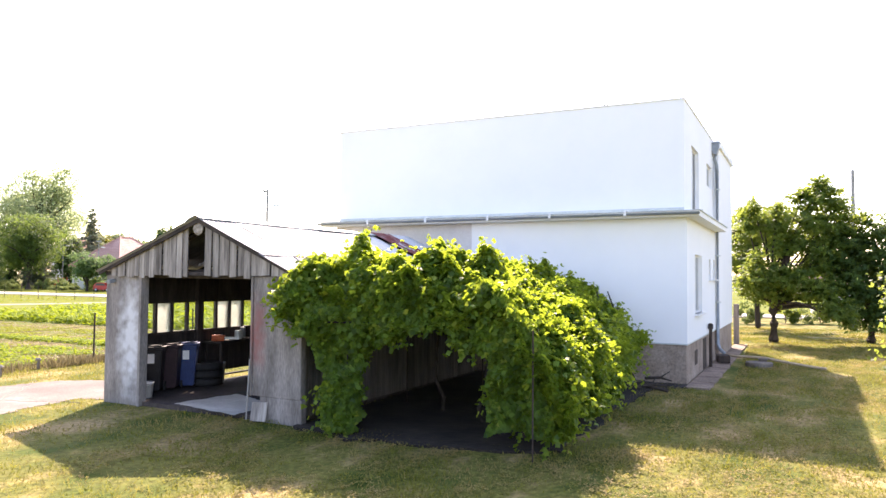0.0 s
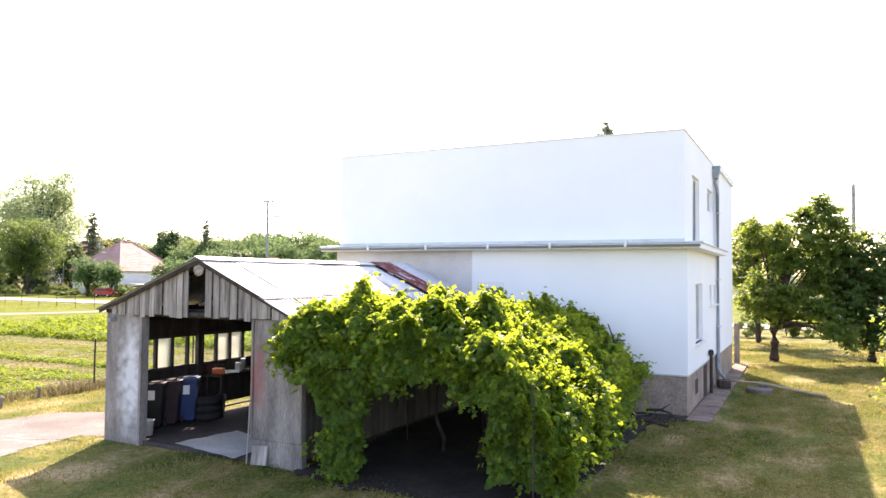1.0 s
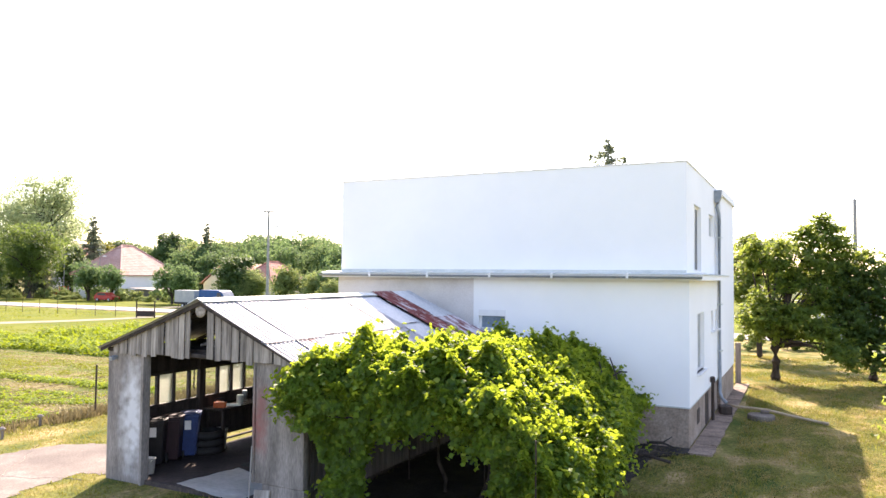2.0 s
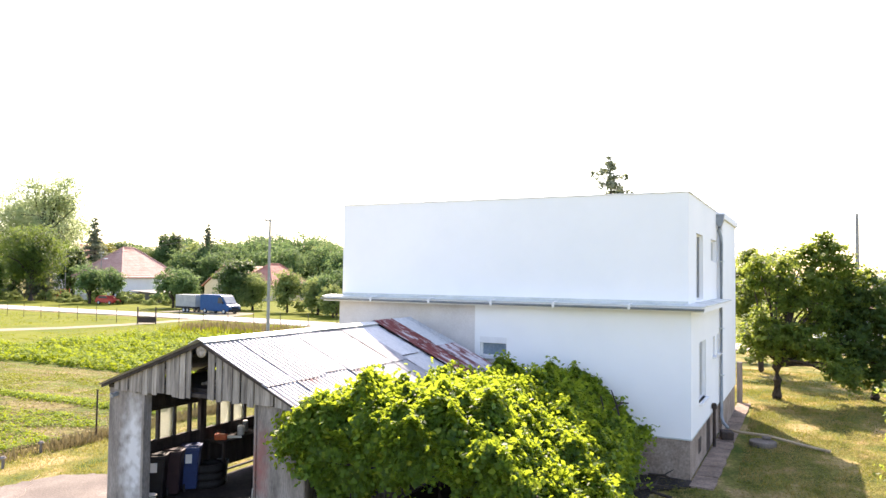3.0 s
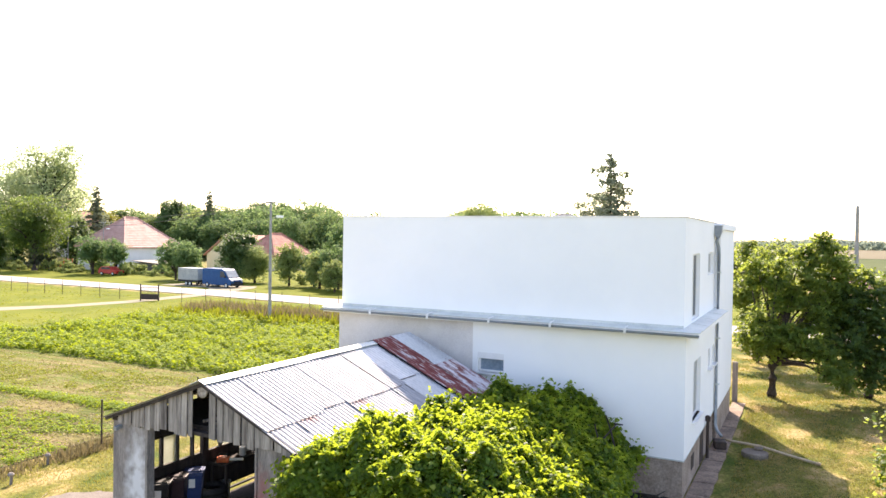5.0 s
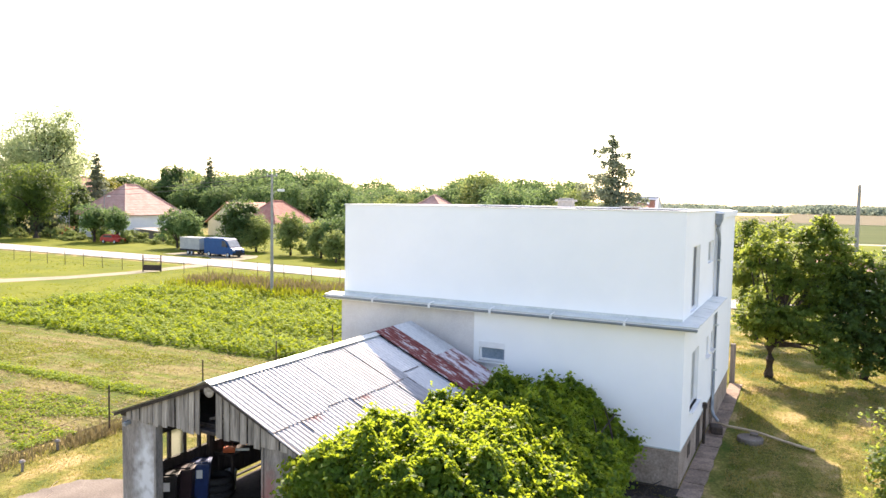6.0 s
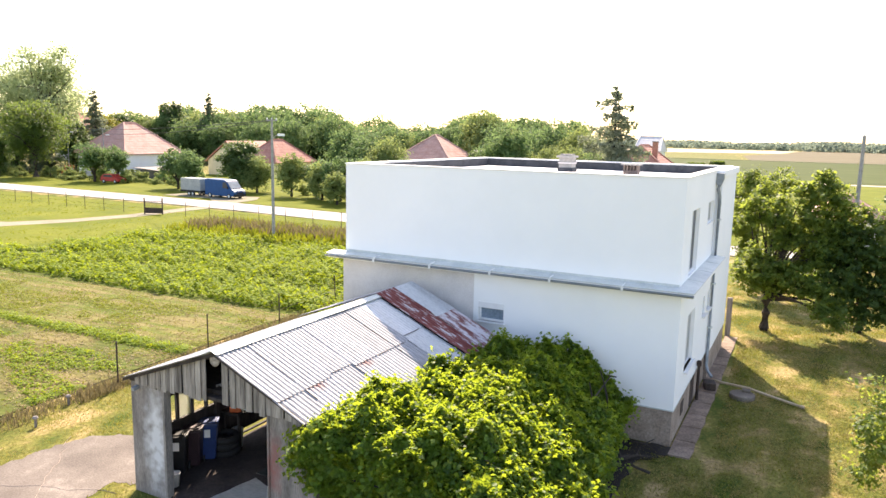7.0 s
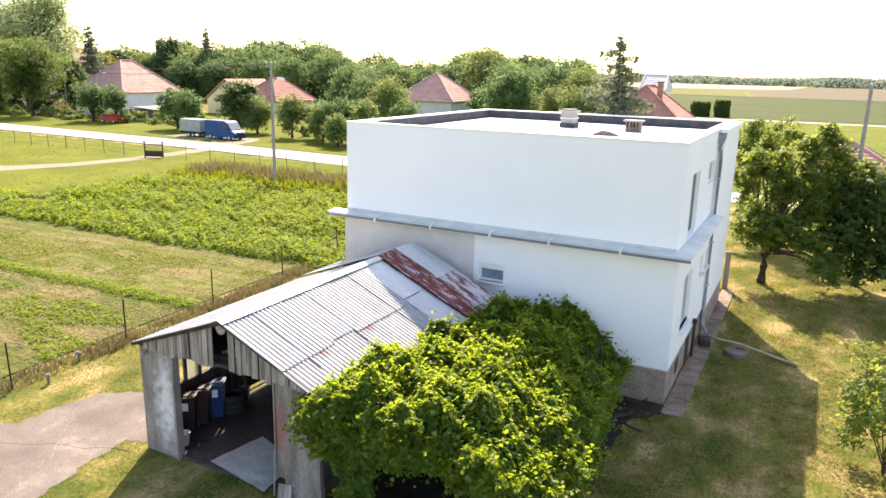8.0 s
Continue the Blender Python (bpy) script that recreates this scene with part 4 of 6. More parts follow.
def path_slabs():
    t = tagged(new("pavement"), "strip of worn concrete slabs along the side wall", "pavement", kind="structure")
    t.matrix_basis = HOUSE
    rng = random.Random(8)
    for i in range(12):
        y = 19.35 + i * 1.16
        lift = 0.05 + rng.uniform(-0.008, 0.008)
        x1, x2 = -1.40 - 0.006 * i, -1.40 - 0.006 * (i + 1)
        edge = [(-2.0, y), (x1 - 0.2, y + rng.uniform(0, 0.02)), (x1 + rng.uniform(-0.03, 0.0), y + 0.02), ((x1 + x2) / 2 + rng.uniform(-0.03, 0.03), y + 0.6), (x2 + rng.uniform(-0.03, 0.0), y + 1.13), (-2.0, y + 1.14)]
        part("slab", prism(edge, lift + 0.08, "z", -0.08), M["slab"], t)


path_slabs()


def hose_and_well():
    t = thing("drain_pipe", pose(0, 0, 0), "long grey drain pipe lying across the lawn", "pipe")
    part("pipe", tube([(-1.50, 25.95, 0.28), (-1.2, 25.85, 0.26), (-0.3, 25.62, 0.27), (0.5, 25.4, 0.16), (1.40, 25.12, 0.07)], 0.042, 10), M["pipe_pale"], t, "", True)
    part("pipe_collar", tube([(1.30, 25.15, 0.075), (1.45, 25.1, 0.07)], 0.055, 10), M["pipe_pale"], t)
    w = thing("well_cover", pose(-0.45, 25.25, 0), "round pale concrete well cover on the lawn", "well cover")
    part("ring", lathe([(0.40, -0.1), (0.41, 0.14), (0.39, 0.17), (0.1, 0.185)], 28), M["concrete"], w)
    part("lid_block", box(-0.02, 0.24, 0.1, 0.34, 0.185, 0.26, 0.02), M["concrete"], w)
    b = thing("stone_block", pose(-1.55, 25.6, 0.05, 0, 0, 12), "small dark stone block beside the plinth", "stone")
    part("stone", box(-0.18, 0.2, -0.25, 0.25, 0, 0.26, 0.04), M["iron"], b)
    b = thing("iron_stake", pose(-1.82, 24.22, 0.03), "rusty iron pump pipe against the plinth", "pipe")
    part("stake", tube([(0.0, 0, 0), (0.0, 0, 1.25)], 0.05, 10), M["iron"], b)
    part("stake_cap", lathe([(0.08, 1.2), (0.08, 1.34), (0.05, 1.38)], 12), M["iron"], b)
    p = thing("fence_post", pose(-1.50, 33.5, 0), "old wooden gate post at the house corner", "post")
    part("post", box(-0.11, 0.11, -0.11, 0.11, -0.1, 1.75, 0.02), M["board_mid"], p)


hose_and_well()


# ---- the open wooden shed against the house ----
RL, RR, RH, EH, DEEP = -2.83, 2.37, 3.88, 2.82, 8.35


def roof_z(u):
    return RH - (RH - EH) * (u / RL if u < 0 else u / RR)


def corrugated(width, length, pitch=0.13, amp=0.017):
    """A wavy sheet, its waves running down the slope (local x), with a little thickness."""
    cols = int(width / pitch * 6)
    verts, faces = [], []
    for layer in (0.0, -0.004):
        for i in range(cols + 1):
            v = width * i / cols
            z = amp * math.sin(2 * math.pi * v / pitch) + layer
            verts += [(0, v, z), (length * 0.5, v, z - 0.004), (length, v, z)]
    k = 3 * (cols + 1)
    for i in range(cols):
        for j in range(2):
            a = 3 * i + j
            faces.append((a, a + 1, a + 4, a + 3))
            faces.append((k + a, k + a + 3, k + a + 4, k + a + 1))
    return verts, faces


def shed():
    s = thing("shed", pose(-10.5, 11.15, 0.06, 0, 0, -2.1), "old open-fronted shed with grey boards and a corrugated metal roof", "shed")
    rng = random.Random(21)
    part("floor_slab", box(RL + 0.15, RR - 0.05, 0.1, DEEP, -0.15, 0.03), M["shed_floor"], s, "worn grey concrete shed floor, darkened for shade")
    # front panels
    part("front_panel", box(-2.85, -1.76, 0.05, 0.2, -0.1, 2.72, 0.02), M["panel_lime"], s, "weathered grey front panel with a pale limewash patch")
    part("front_panel", box(1.38, 2.55, 0.05, 0.2, 0.42, 2.72, 0.02), M["panel_red"], s, "grey front panel with reddish stains")
    part("front_panel", box(1.56, 2.57, 0.06, 0.21, -0.1, 0.42, 0.02), M["shed_panel"], s)
    part("jamb", box(-1.76, -1.69, 0.0, 0.2, -0.1, 2.72, 0.01), M["shed_panel"], s)
    part("jamb", box(1.33, 1.38, 0.02, 0.22, 0.42, 2.72, 0.01), M["panel_red"], s)
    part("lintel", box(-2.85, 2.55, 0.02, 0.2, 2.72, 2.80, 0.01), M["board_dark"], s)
    # gable boards, some missing
    u = -2.6
    while u < 2.28:
        w = rng.uniform(0.13, 0.25)
        a, b = u, min(u + w, 2.3)
        u = b + rng.choice((0.006, 0.008, 0.014, 0.024, 0.045))
        if b > -0.34 and a < 0.15:
            u = 0.15 if a > -0.4 else u
            if a > -0.4:
                continue
            b = -0.34
        if b - a < 0.04:
            continue
        low = 2.70 + rng.uniform(-0.03, 0.03)
        za, zb = roof_z(a) - 0.05, roof_z(b) - 0.05
        if min(za, zb) < low + 0.05:
            continue
        sl = rng.uniform(-0.012, 0.012)
        part("board", prism([(a + sl, low), (b + sl, low + rng.uniform(-0.02, 0.02)), (b, zb), (a, za)], 0.024, "y", -0.02 - rng.uniform(0, 0.012)), M["board"], s)
    lamp = part("round_plate", lathe([(0.13, 0), (0.14, 0.03), (0.1, 0.06), (0.03, 0.065)], 20), M["board"], s, "round grey plate under the ridge")
    lamp.matrix_basis = pose(-0.05, 0.0, 3.68, 90, 0, 0)
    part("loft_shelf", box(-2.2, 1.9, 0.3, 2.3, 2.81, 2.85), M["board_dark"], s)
    # Added dark panel; hides window light behind the gable gap.
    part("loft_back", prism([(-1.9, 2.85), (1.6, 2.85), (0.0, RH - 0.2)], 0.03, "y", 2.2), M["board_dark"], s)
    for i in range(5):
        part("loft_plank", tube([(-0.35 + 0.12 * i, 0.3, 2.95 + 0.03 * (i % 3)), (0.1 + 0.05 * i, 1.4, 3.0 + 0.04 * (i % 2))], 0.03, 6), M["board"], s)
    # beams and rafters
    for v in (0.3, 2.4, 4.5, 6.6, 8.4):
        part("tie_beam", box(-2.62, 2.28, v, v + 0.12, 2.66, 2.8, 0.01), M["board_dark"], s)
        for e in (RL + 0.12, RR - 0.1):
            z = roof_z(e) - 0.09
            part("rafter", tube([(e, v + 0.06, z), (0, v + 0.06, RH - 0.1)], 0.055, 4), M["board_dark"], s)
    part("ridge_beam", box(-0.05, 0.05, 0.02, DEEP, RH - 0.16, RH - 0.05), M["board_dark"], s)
    part("barge_board", prism([(RL - 0.1, EH - 0.1), (RL - 0.1, EH - 0.02), (0, RH + 0.0), (0, RH - 0.09)], 0.03, "y", -0.1), M["board_dark"], s)
    part("barge_board", prism([(0, RH - 0.09), (0, RH + 0.0), (RR + 0.08, EH - 0.02), (RR + 0.08, EH - 0.1)], 0.03, "y", -0.1), M["board_dark"], s)
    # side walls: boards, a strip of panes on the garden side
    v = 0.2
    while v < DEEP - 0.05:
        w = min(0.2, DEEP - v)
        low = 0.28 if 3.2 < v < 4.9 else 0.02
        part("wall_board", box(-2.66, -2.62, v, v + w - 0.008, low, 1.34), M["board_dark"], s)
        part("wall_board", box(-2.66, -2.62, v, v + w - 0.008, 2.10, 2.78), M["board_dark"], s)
        # This wall's shade is in its board colour.
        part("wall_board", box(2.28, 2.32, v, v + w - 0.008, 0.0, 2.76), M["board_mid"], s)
        v += w
    # Rear boards are an added closure that keeps light out of the shed.
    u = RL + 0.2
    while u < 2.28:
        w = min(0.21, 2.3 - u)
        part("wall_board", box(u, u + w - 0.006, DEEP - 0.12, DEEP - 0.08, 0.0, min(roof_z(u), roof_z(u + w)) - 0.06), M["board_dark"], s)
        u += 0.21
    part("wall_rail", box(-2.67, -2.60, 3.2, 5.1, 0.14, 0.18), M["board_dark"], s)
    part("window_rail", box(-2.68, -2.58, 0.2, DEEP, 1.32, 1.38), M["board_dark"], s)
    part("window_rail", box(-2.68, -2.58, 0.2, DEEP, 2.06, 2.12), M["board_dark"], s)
    frosted = (0, 4, 5, 7, 8, 11, 12)
    for i in range(-1, 14):
        v0 = 1.2 + i * 0.478
        part("window_post", box(-2.68, -2.58, v0 - 0.028, v0 + 0.028, 1.38, 2.06), M["board_dark"], s)
        p = part("window_pane", box(-2.64, -2.632, v0 + 0.028, v0 + 0.45, 1.38, 2.06), M["frost"] if i in frosted else M["glass"], s, "frosted pane" if i in frosted else "")
        p.visible_shadow = False
    part("window_infill", box(-2.68, -2.58, 0.2, 0.69, 1.38, 2.06), M["board_dark"], s)
    for uu in (-2.56, 2.2):
        for vv in (0.3, 2.4, 4.5, 6.6, 8.4):
            part("corner_post", box(uu - 0.06, uu + 0.06, vv, vv + 0.12, 0.0, 2.7, 0.01), M["board_dark"], s)
    # corrugated sheets: the camera side, then the garden side
    slope_r, slope_l = math.hypot(RR, RH - EH), math.hypot(RL, RH - EH)
    ar, al = math.degrees(math.atan2(RH - EH, RR)), math.degrees(math.atan2(RH - EH, -RL))
    meshes = {}
    def sheet(kind, length, width=0.99):
        key = (kind, round(length, 2), round(width, 2))
        if key not in meshes:
            vv, ff = corrugated(width, length, 0.13, 0.006 if kind == "tin_flat" else 0.014)
            meshes[key] = mesh_from("roof_sheet", vv, ff, M[kind])
        return meshes[key]
    # columns along the ridge: width, where the sheets lap, upper and lower kinds, reach past the eave
    columns = ((0.92, 0.70, "tin", "tin", 0.10), (0.95, 0.70, "tin", "tin_spot", 0.16), (0.92, 0.66, "tin", "tin", 0.42), (0.95, 0.70, "tin", "tin_spot", 0.62), (0.9, 0.70, "tin", "tin", 0.80),
               (0.66, 0.70, "tin", "tin", 0.80), (1.16, 0.62, "tin_flat", "tin_flat", 0.80), (0.92, 0.52, "tin_rust", "tin_rust", 0.80), (0.84, 0.60, "tin_flat", "tin_flaked", 0.80), (0.30, 0.60, "tin_flat", "tin_flaked", 0.80))
    v0 = -0.16
    for i, (wd, lap, top, low, past) in enumerate(columns):
        lift = 0.07 if i >= 7 else 0.006 * (i % 2)
        split = lap * slope_r
        for kind, start, ln, raise_by in ((top, 0.0, split + 0.12, 0.030), (low, split, slope_r - split + past, 0.014)):
            du, dz = start * RR / slope_r, start * (RH - EH) / slope_r
            lab = {"tin_rust": "rusted red-brown corrugated sheet", "tin_flaked": "flaking rust-red corrugated sheet"}.get(kind, "")
            sub("roof_sheet", sheet(kind, ln, wd + 0.03), s, pose(du, v0, RH + raise_by + lift - dz, rng.uniform(0.1, 0.35) * (1 if i % 2 else -1), ar + rng.uniform(-0.25, 0.25), rng.uniform(-0.4, 0.4)), lab)
        kind = "tin_mixed" if i == 4 else "tin"
        m = pose(0, v0 + wd + 0.03, RH + 0.02 + lift, 0, -al, 0) @ pose(0, 0, 0, 0, 0, 180)
        sub("roof_sheet", sheet(kind, slope_l + 0.14, wd + 0.03), s, m)
        v0 += wd
    # rusted lap edges and seams of the sheets
    seam = -0.16
    for i, (wd, lap, top, low, past) in enumerate(columns[:8]):
        seam += wd
        runs = ((0.25, 0.95), (1.3, 1.5), (1.75, 2.2)) if i % 2 else ((0.5, 0.7), (0.95, 1.7), (2.05, 2.2))
        for a, b in runs:
            a, b = a + rng.uniform(-0.15, 0.15), b + rng.uniform(-0.1, 0.2)
            strip = part("lap_edge", box(0, b - a, -0.006, 0.006, -0.006, 0.010), M["tin_seam"], s, "rust-stained lap edge")
            strip.matrix_basis = pose(a * RR / slope_r, seam, RH + 0.024 + (0.07 if i == 7 else 0.0) - a * (RH - EH) / slope_r, 0, ar, 0)
        if i < 7:
            a, w = lap * slope_r + 0.13, rng.uniform(0.3, 0.75) * wd
            strip = part("lap_edge", box(-0.006, 0.006, 0, w, -0.004, 0.010), M["tin_seam"], s, "rust-stained lap edge")
            strip.matrix_basis = pose(a * RR / slope_r, seam - wd * rng.uniform(0.75, 1.0), RH + 0.028 - a * (RH - EH) / slope_r, 0, ar, 0)
    for v0, v1, lift in ((-0.18, 3.4, 0), (3.3, 6.42, 0.012)):
        bm = prism([(-0.26, RH - 0.05 + lift), (0, RH + 0.065 + lift), (0.17, RH + 0.0 + lift), (0.17, RH - 0.012 + lift), (0, RH + 0.05 + lift), (-0.26, RH - 0.065 + lift)], v1 - v0, "y", v0)
        part("ridge_cap", bm, M["zinc"], s, "pale sheet-metal ridge cap")
    cam_box = part("wall_lamp", box(-0.05, 0.05, -0.16, 0.0, -0.04, 0.04, 0.01), M["pipe_grey"], s, "small grey outdoor lamp")
    cam_box.matrix_basis = pose(-2.6, 0.05, 2.6, 12, 0, 0)
    return s


shed()


def wheelie_bin(m, paint, label, paper=False):
    b = thing("wheelie_bin", m, label, "bin", "bins in the shed")
    bm = bmesh.new()
    lo, hi = 0.22, 0.29
    vs = [bm.verts.new(p) for p in ((-lo, -lo, 0.06), (lo, -lo, 0.06), (lo, lo, 0.06), (-lo, lo, 0.06), (-hi, -hi, 0.98), (hi, -hi, 0.98), (hi, hi, 0.98), (-hi, hi, 0.98))]
    for f in ((3, 2, 1, 0), (4, 5, 6, 7), (0, 1, 5, 4), (1, 2, 6, 5), (2, 3, 7, 6), (3, 0, 4, 7)):
        bm.faces.new([vs[i] for i in f])
    bmesh.ops.bevel(bm, geom=bm.edges[:], offset=0.03, segments=2, affect="EDGES")
    part("body", bm, paint, b)
    part("rim", box(-0.31, 0.31, -0.31, 0.31, 0.93, 0.98, 0.015), paint, b)
    bm = box(-0.32, 0.32, -0.33, 0.3, 0.985, 1.03, 0.02)
    box(-0.25, 0.25, -0.24, 0.22, 1.03, 1.06, 0.015, bm)
    part("lid", bm, paint, b)
    part("handle", tube([(-0.24, 0.33, 0.97), (-0.24, 0.4, 0.99), (0.24, 0.4, 0.99), (0.24, 0.33, 0.97)], 0.015, 6), paint, b)
    for x in (-0.27, 0.27):
        bm = lathe([(0.1, -0.03), (0.11, -0.015), (0.11, 0.015), (0.1, 0.03)], 16)
        w = part("wheel", bm, M["rubber"], b)
        w.matrix_basis = pose(x, 0.26, 0.11, 0, 90, 0)
    if paper:
        part("label_plate", box(-0.09, 0.09, -0.006, 0.004, -0.11, 0.11), M["white_plastic"], b, "white paper label").matrix_basis = pose(0, -0.283, 0.78, -4, 0, 0)
    return b


SLIM = Matrix.Diagonal((0.82, 0.82, 1.03, 1))
wheelie_bin(pose(-12.93, 12.28, 0.09, 0, 0, 34) @ SLIM, M["bin_black"], "black wheelie bin with a white label", True)
wheelie_bin(pose(-12.92, 12.78, 0.09, 0, 0, 30) @ SLIM, M["bin_red"], "dark brown wheelie bin")
wheelie_bin(pose(-12.84, 13.24, 0.09, 0, 0, 36) @ SLIM, M["bin_blue"], "blue wheelie bin with a white label", True)


def bucket(m, label, r, h, paint):
    b = thing("bucket", m, label, "bucket")
    part("body", lathe([(r * 0.78, 0), (r, h), (r * 1.06, h), (r * 1.06, h + 0.015), (r * 0.94, h + 0.01), (r * 0.72, 0.02)], 20), paint, b, "", True)
    part("bail", tube([(-r, 0, h - 0.01), (-r * 0.8, -r * 0.6, h - r * 0.5), (0, -r * 0.9, h - r * 0.75), (r * 0.8, -r * 0.6, h - r * 0.5), (r, 0, h - 0.01)], 0.006, 5), M["zinc"], b)


bucket(pose(-12.52, 11.75, 0.09), "white plastic bucket beside the shed entrance", 0.13, 0.32, M["white_plastic"])
bucket(pose(-12.72, 14.2, 0.09), "tall pale grey churn on the shed floor", 0.16, 0.5, M["zinc"])


def shed_clutter():
    w = thing("tyre", pose(-12.72, 13.72, 0.10, 0, 0, 0), "black car tyres stacked on the shed floor", "tyre")
    for i in range(3):
        bm = bmesh.new()
        ring = [(0.31 + 0.09 * math.cos(a), 0.09 + 0.095 * math.sin(a)) for a in [2 * math.pi * k / 10 for k in range(10)]]
        rings = [[bm.verts.new((r * math.cos(2 * math.pi * q / 26), r * math.sin(2 * math.pi * q / 26), z)) for r, z in ring] for q in range(26)]
        for q in range(26):
            for k in range(10):
                bm.faces.new((rings[q][k], rings[q][(k + 1) % 10], rings[(q + 1) % 26][(k + 1) % 10], rings[(q + 1) % 26][k]))
        part("tyre", bm, M["rubber"], w, "", True).matrix_basis = pose(0.02 * i, -0.02 * i, 0.19 * i)
    b = thing("workbench", pose(-12.72, 14.9, 0.09), "dark wooden workbench along the shed wall", "workbench")
    part("top", box(-0.3, 0.32, -1.0, 1.5, 1.0, 1.06, 0.01), M["board_dark"], b)
    for x in (-0.22, 0.24):
        for y in (-0.9, 1.4):
            part("leg", box(x - 0.035, x + 0.035, y - 0.035, y + 0.035, 0, 1.0), M["board_dark"], b)
    o = thing("power_tool", pose(-12.62, 14.05, 1.15, 0, 0, 30), "orange garden power tool on the workbench", "tool")
    part("body", box(-0.16, 0.15, -0.09, 0.09, 0.0, 0.15, 0.04), M["orange"], o)
    part("handle", tube([(-0.13, 0, 0.13), (-0.08, 0, 0.22), (0.08, 0, 0.22), (0.12, 0, 0.13)], 0.02, 8), M["rubber"], o)
    part("bar", box(0.15, 0.5, -0.012, 0.012, 0.04, 0.1), M["zinc"], o)
    for i, (x, y, r, h) in enumerate(((-12.6, 14.75, 0.09, 0.2), (-12.75, 15.1, 0.07, 0.26), (-12.5, 15.6, 0.1, 0.16))):
        c = thing("paint_tin", pose(x, y, 1.15), "small old tin on the workbench", "tin", "tins on the workbench")
        part("can", lathe([(r, 0), (r, h), (r * 0.94, h + 0.008)], 16), M["zinc"] if i != 1 else M["pipe_grey"], c)
        part("lid", lathe([(r * 0.9, h + 0.008), (r * 0.9, h + 0.02), (r * 0.3, h + 0.022)], 16), M["white_plastic"], c)
    # pale sheet at the entrance and the dark mat behind it
    bm = bmesh.new()
    bmesh.ops.create_grid(bm, x_segments=26, y_segments=22, size=0.5)
    for v in bm.verts:
        p, q = v.co.x + 0.5, v.co.y + 0.5
        a = Vector((-11.38, 11.42, 0)).lerp(Vector((-9.40, 10.98, 0)), p)
        b2 = Vector((-11.05, 12.95, 0)).lerp(Vector((-9.55, 12.3, 0)), p)
        c = a.lerp(b2, q)
        v.co = Vector((c.x, c.y, 0.112 + 0.016 * noise.noise(Vector((c.x * 3, c.y * 3, 0))) + 0.01 * noise.noise(Vector((c.x * 9, c.y * 9, 4)))))
    bmesh.ops.solidify(bm, geom=bm.faces[:], thickness=0.006)
    tagged(obj("floor_sheet", bm, M["sheet"]), "crumpled pale plastic sheet on the shed floor", "sheet")
    tagged(obj("floor_mat", box(-11.2, -9.3, 13.15, 15.2, 0.094, 0.108, 0.004), M["mat_dark"]), "dark rubber mat on the shed floor", "mat")
    s = thing("prop_stick", pose(-9.17, 11.05, 0.03), "pale wooden stick leaning on the shed panel", "stick")
    part("stick", tube([(0, 0, 0), (0.015, 0.06, 1.15)], 0.015, 7), M["wood_pole"], s)
    s = thing("loose_board", pose(-8.86, 11.02, 0.03, -14, 0, 14), "short grey board leaning at the panel foot", "board")
    part("board", box(-0.16, 0.16, -0.015, 0.015, 0, 0.36, 0.005), M["board"], s)


shed_clutter()


# ---- grapevine arbour ----
def left_edge(y):
    return -8.2 + 0.35 * min(1.0, max(0.0, y - 12.9)) + 0.11 * max(0.0, y - 13.9)


def vine_top(x, y):
    z = 3.02 - 1.2 * max(0.0, (x + 5.0 + 0.06 * (y - 11)) / 1.9) ** 1.6 - 0.25 * max(0.0, (-5.5 - x) / 2.2)
    z -= 0.22 * max(0.0, (11.6 - y) / 0.9) ** 2
    front = math.exp(-((y - 11.2) / 0.9) ** 2)
    z += front * (0.34 * math.exp(-((x + 7.25) / 0.6) ** 2) - 0.2 * math.exp(-((x + 6.15) / 0.35) ** 2) + 0.18 * math.exp(-((x + 5.3) / 0.6) ** 2))
    z -= 0.35 * max(0.0, (left_edge(y) + 0.6 - x) / 0.6) ** 2
    return z + 0.42 * noise.noise(Vector((x * 0.75, y * 0.75, 0))) + 0.44 * noise.noise(Vector((x * 1.9, y * 1.9, 5))) + 0.24 * noise.noise(Vector((x * 4.2, y * 4.2, 8))) - 0.3 * min(1.0, max(0.0, (y - 14.5) / 3))


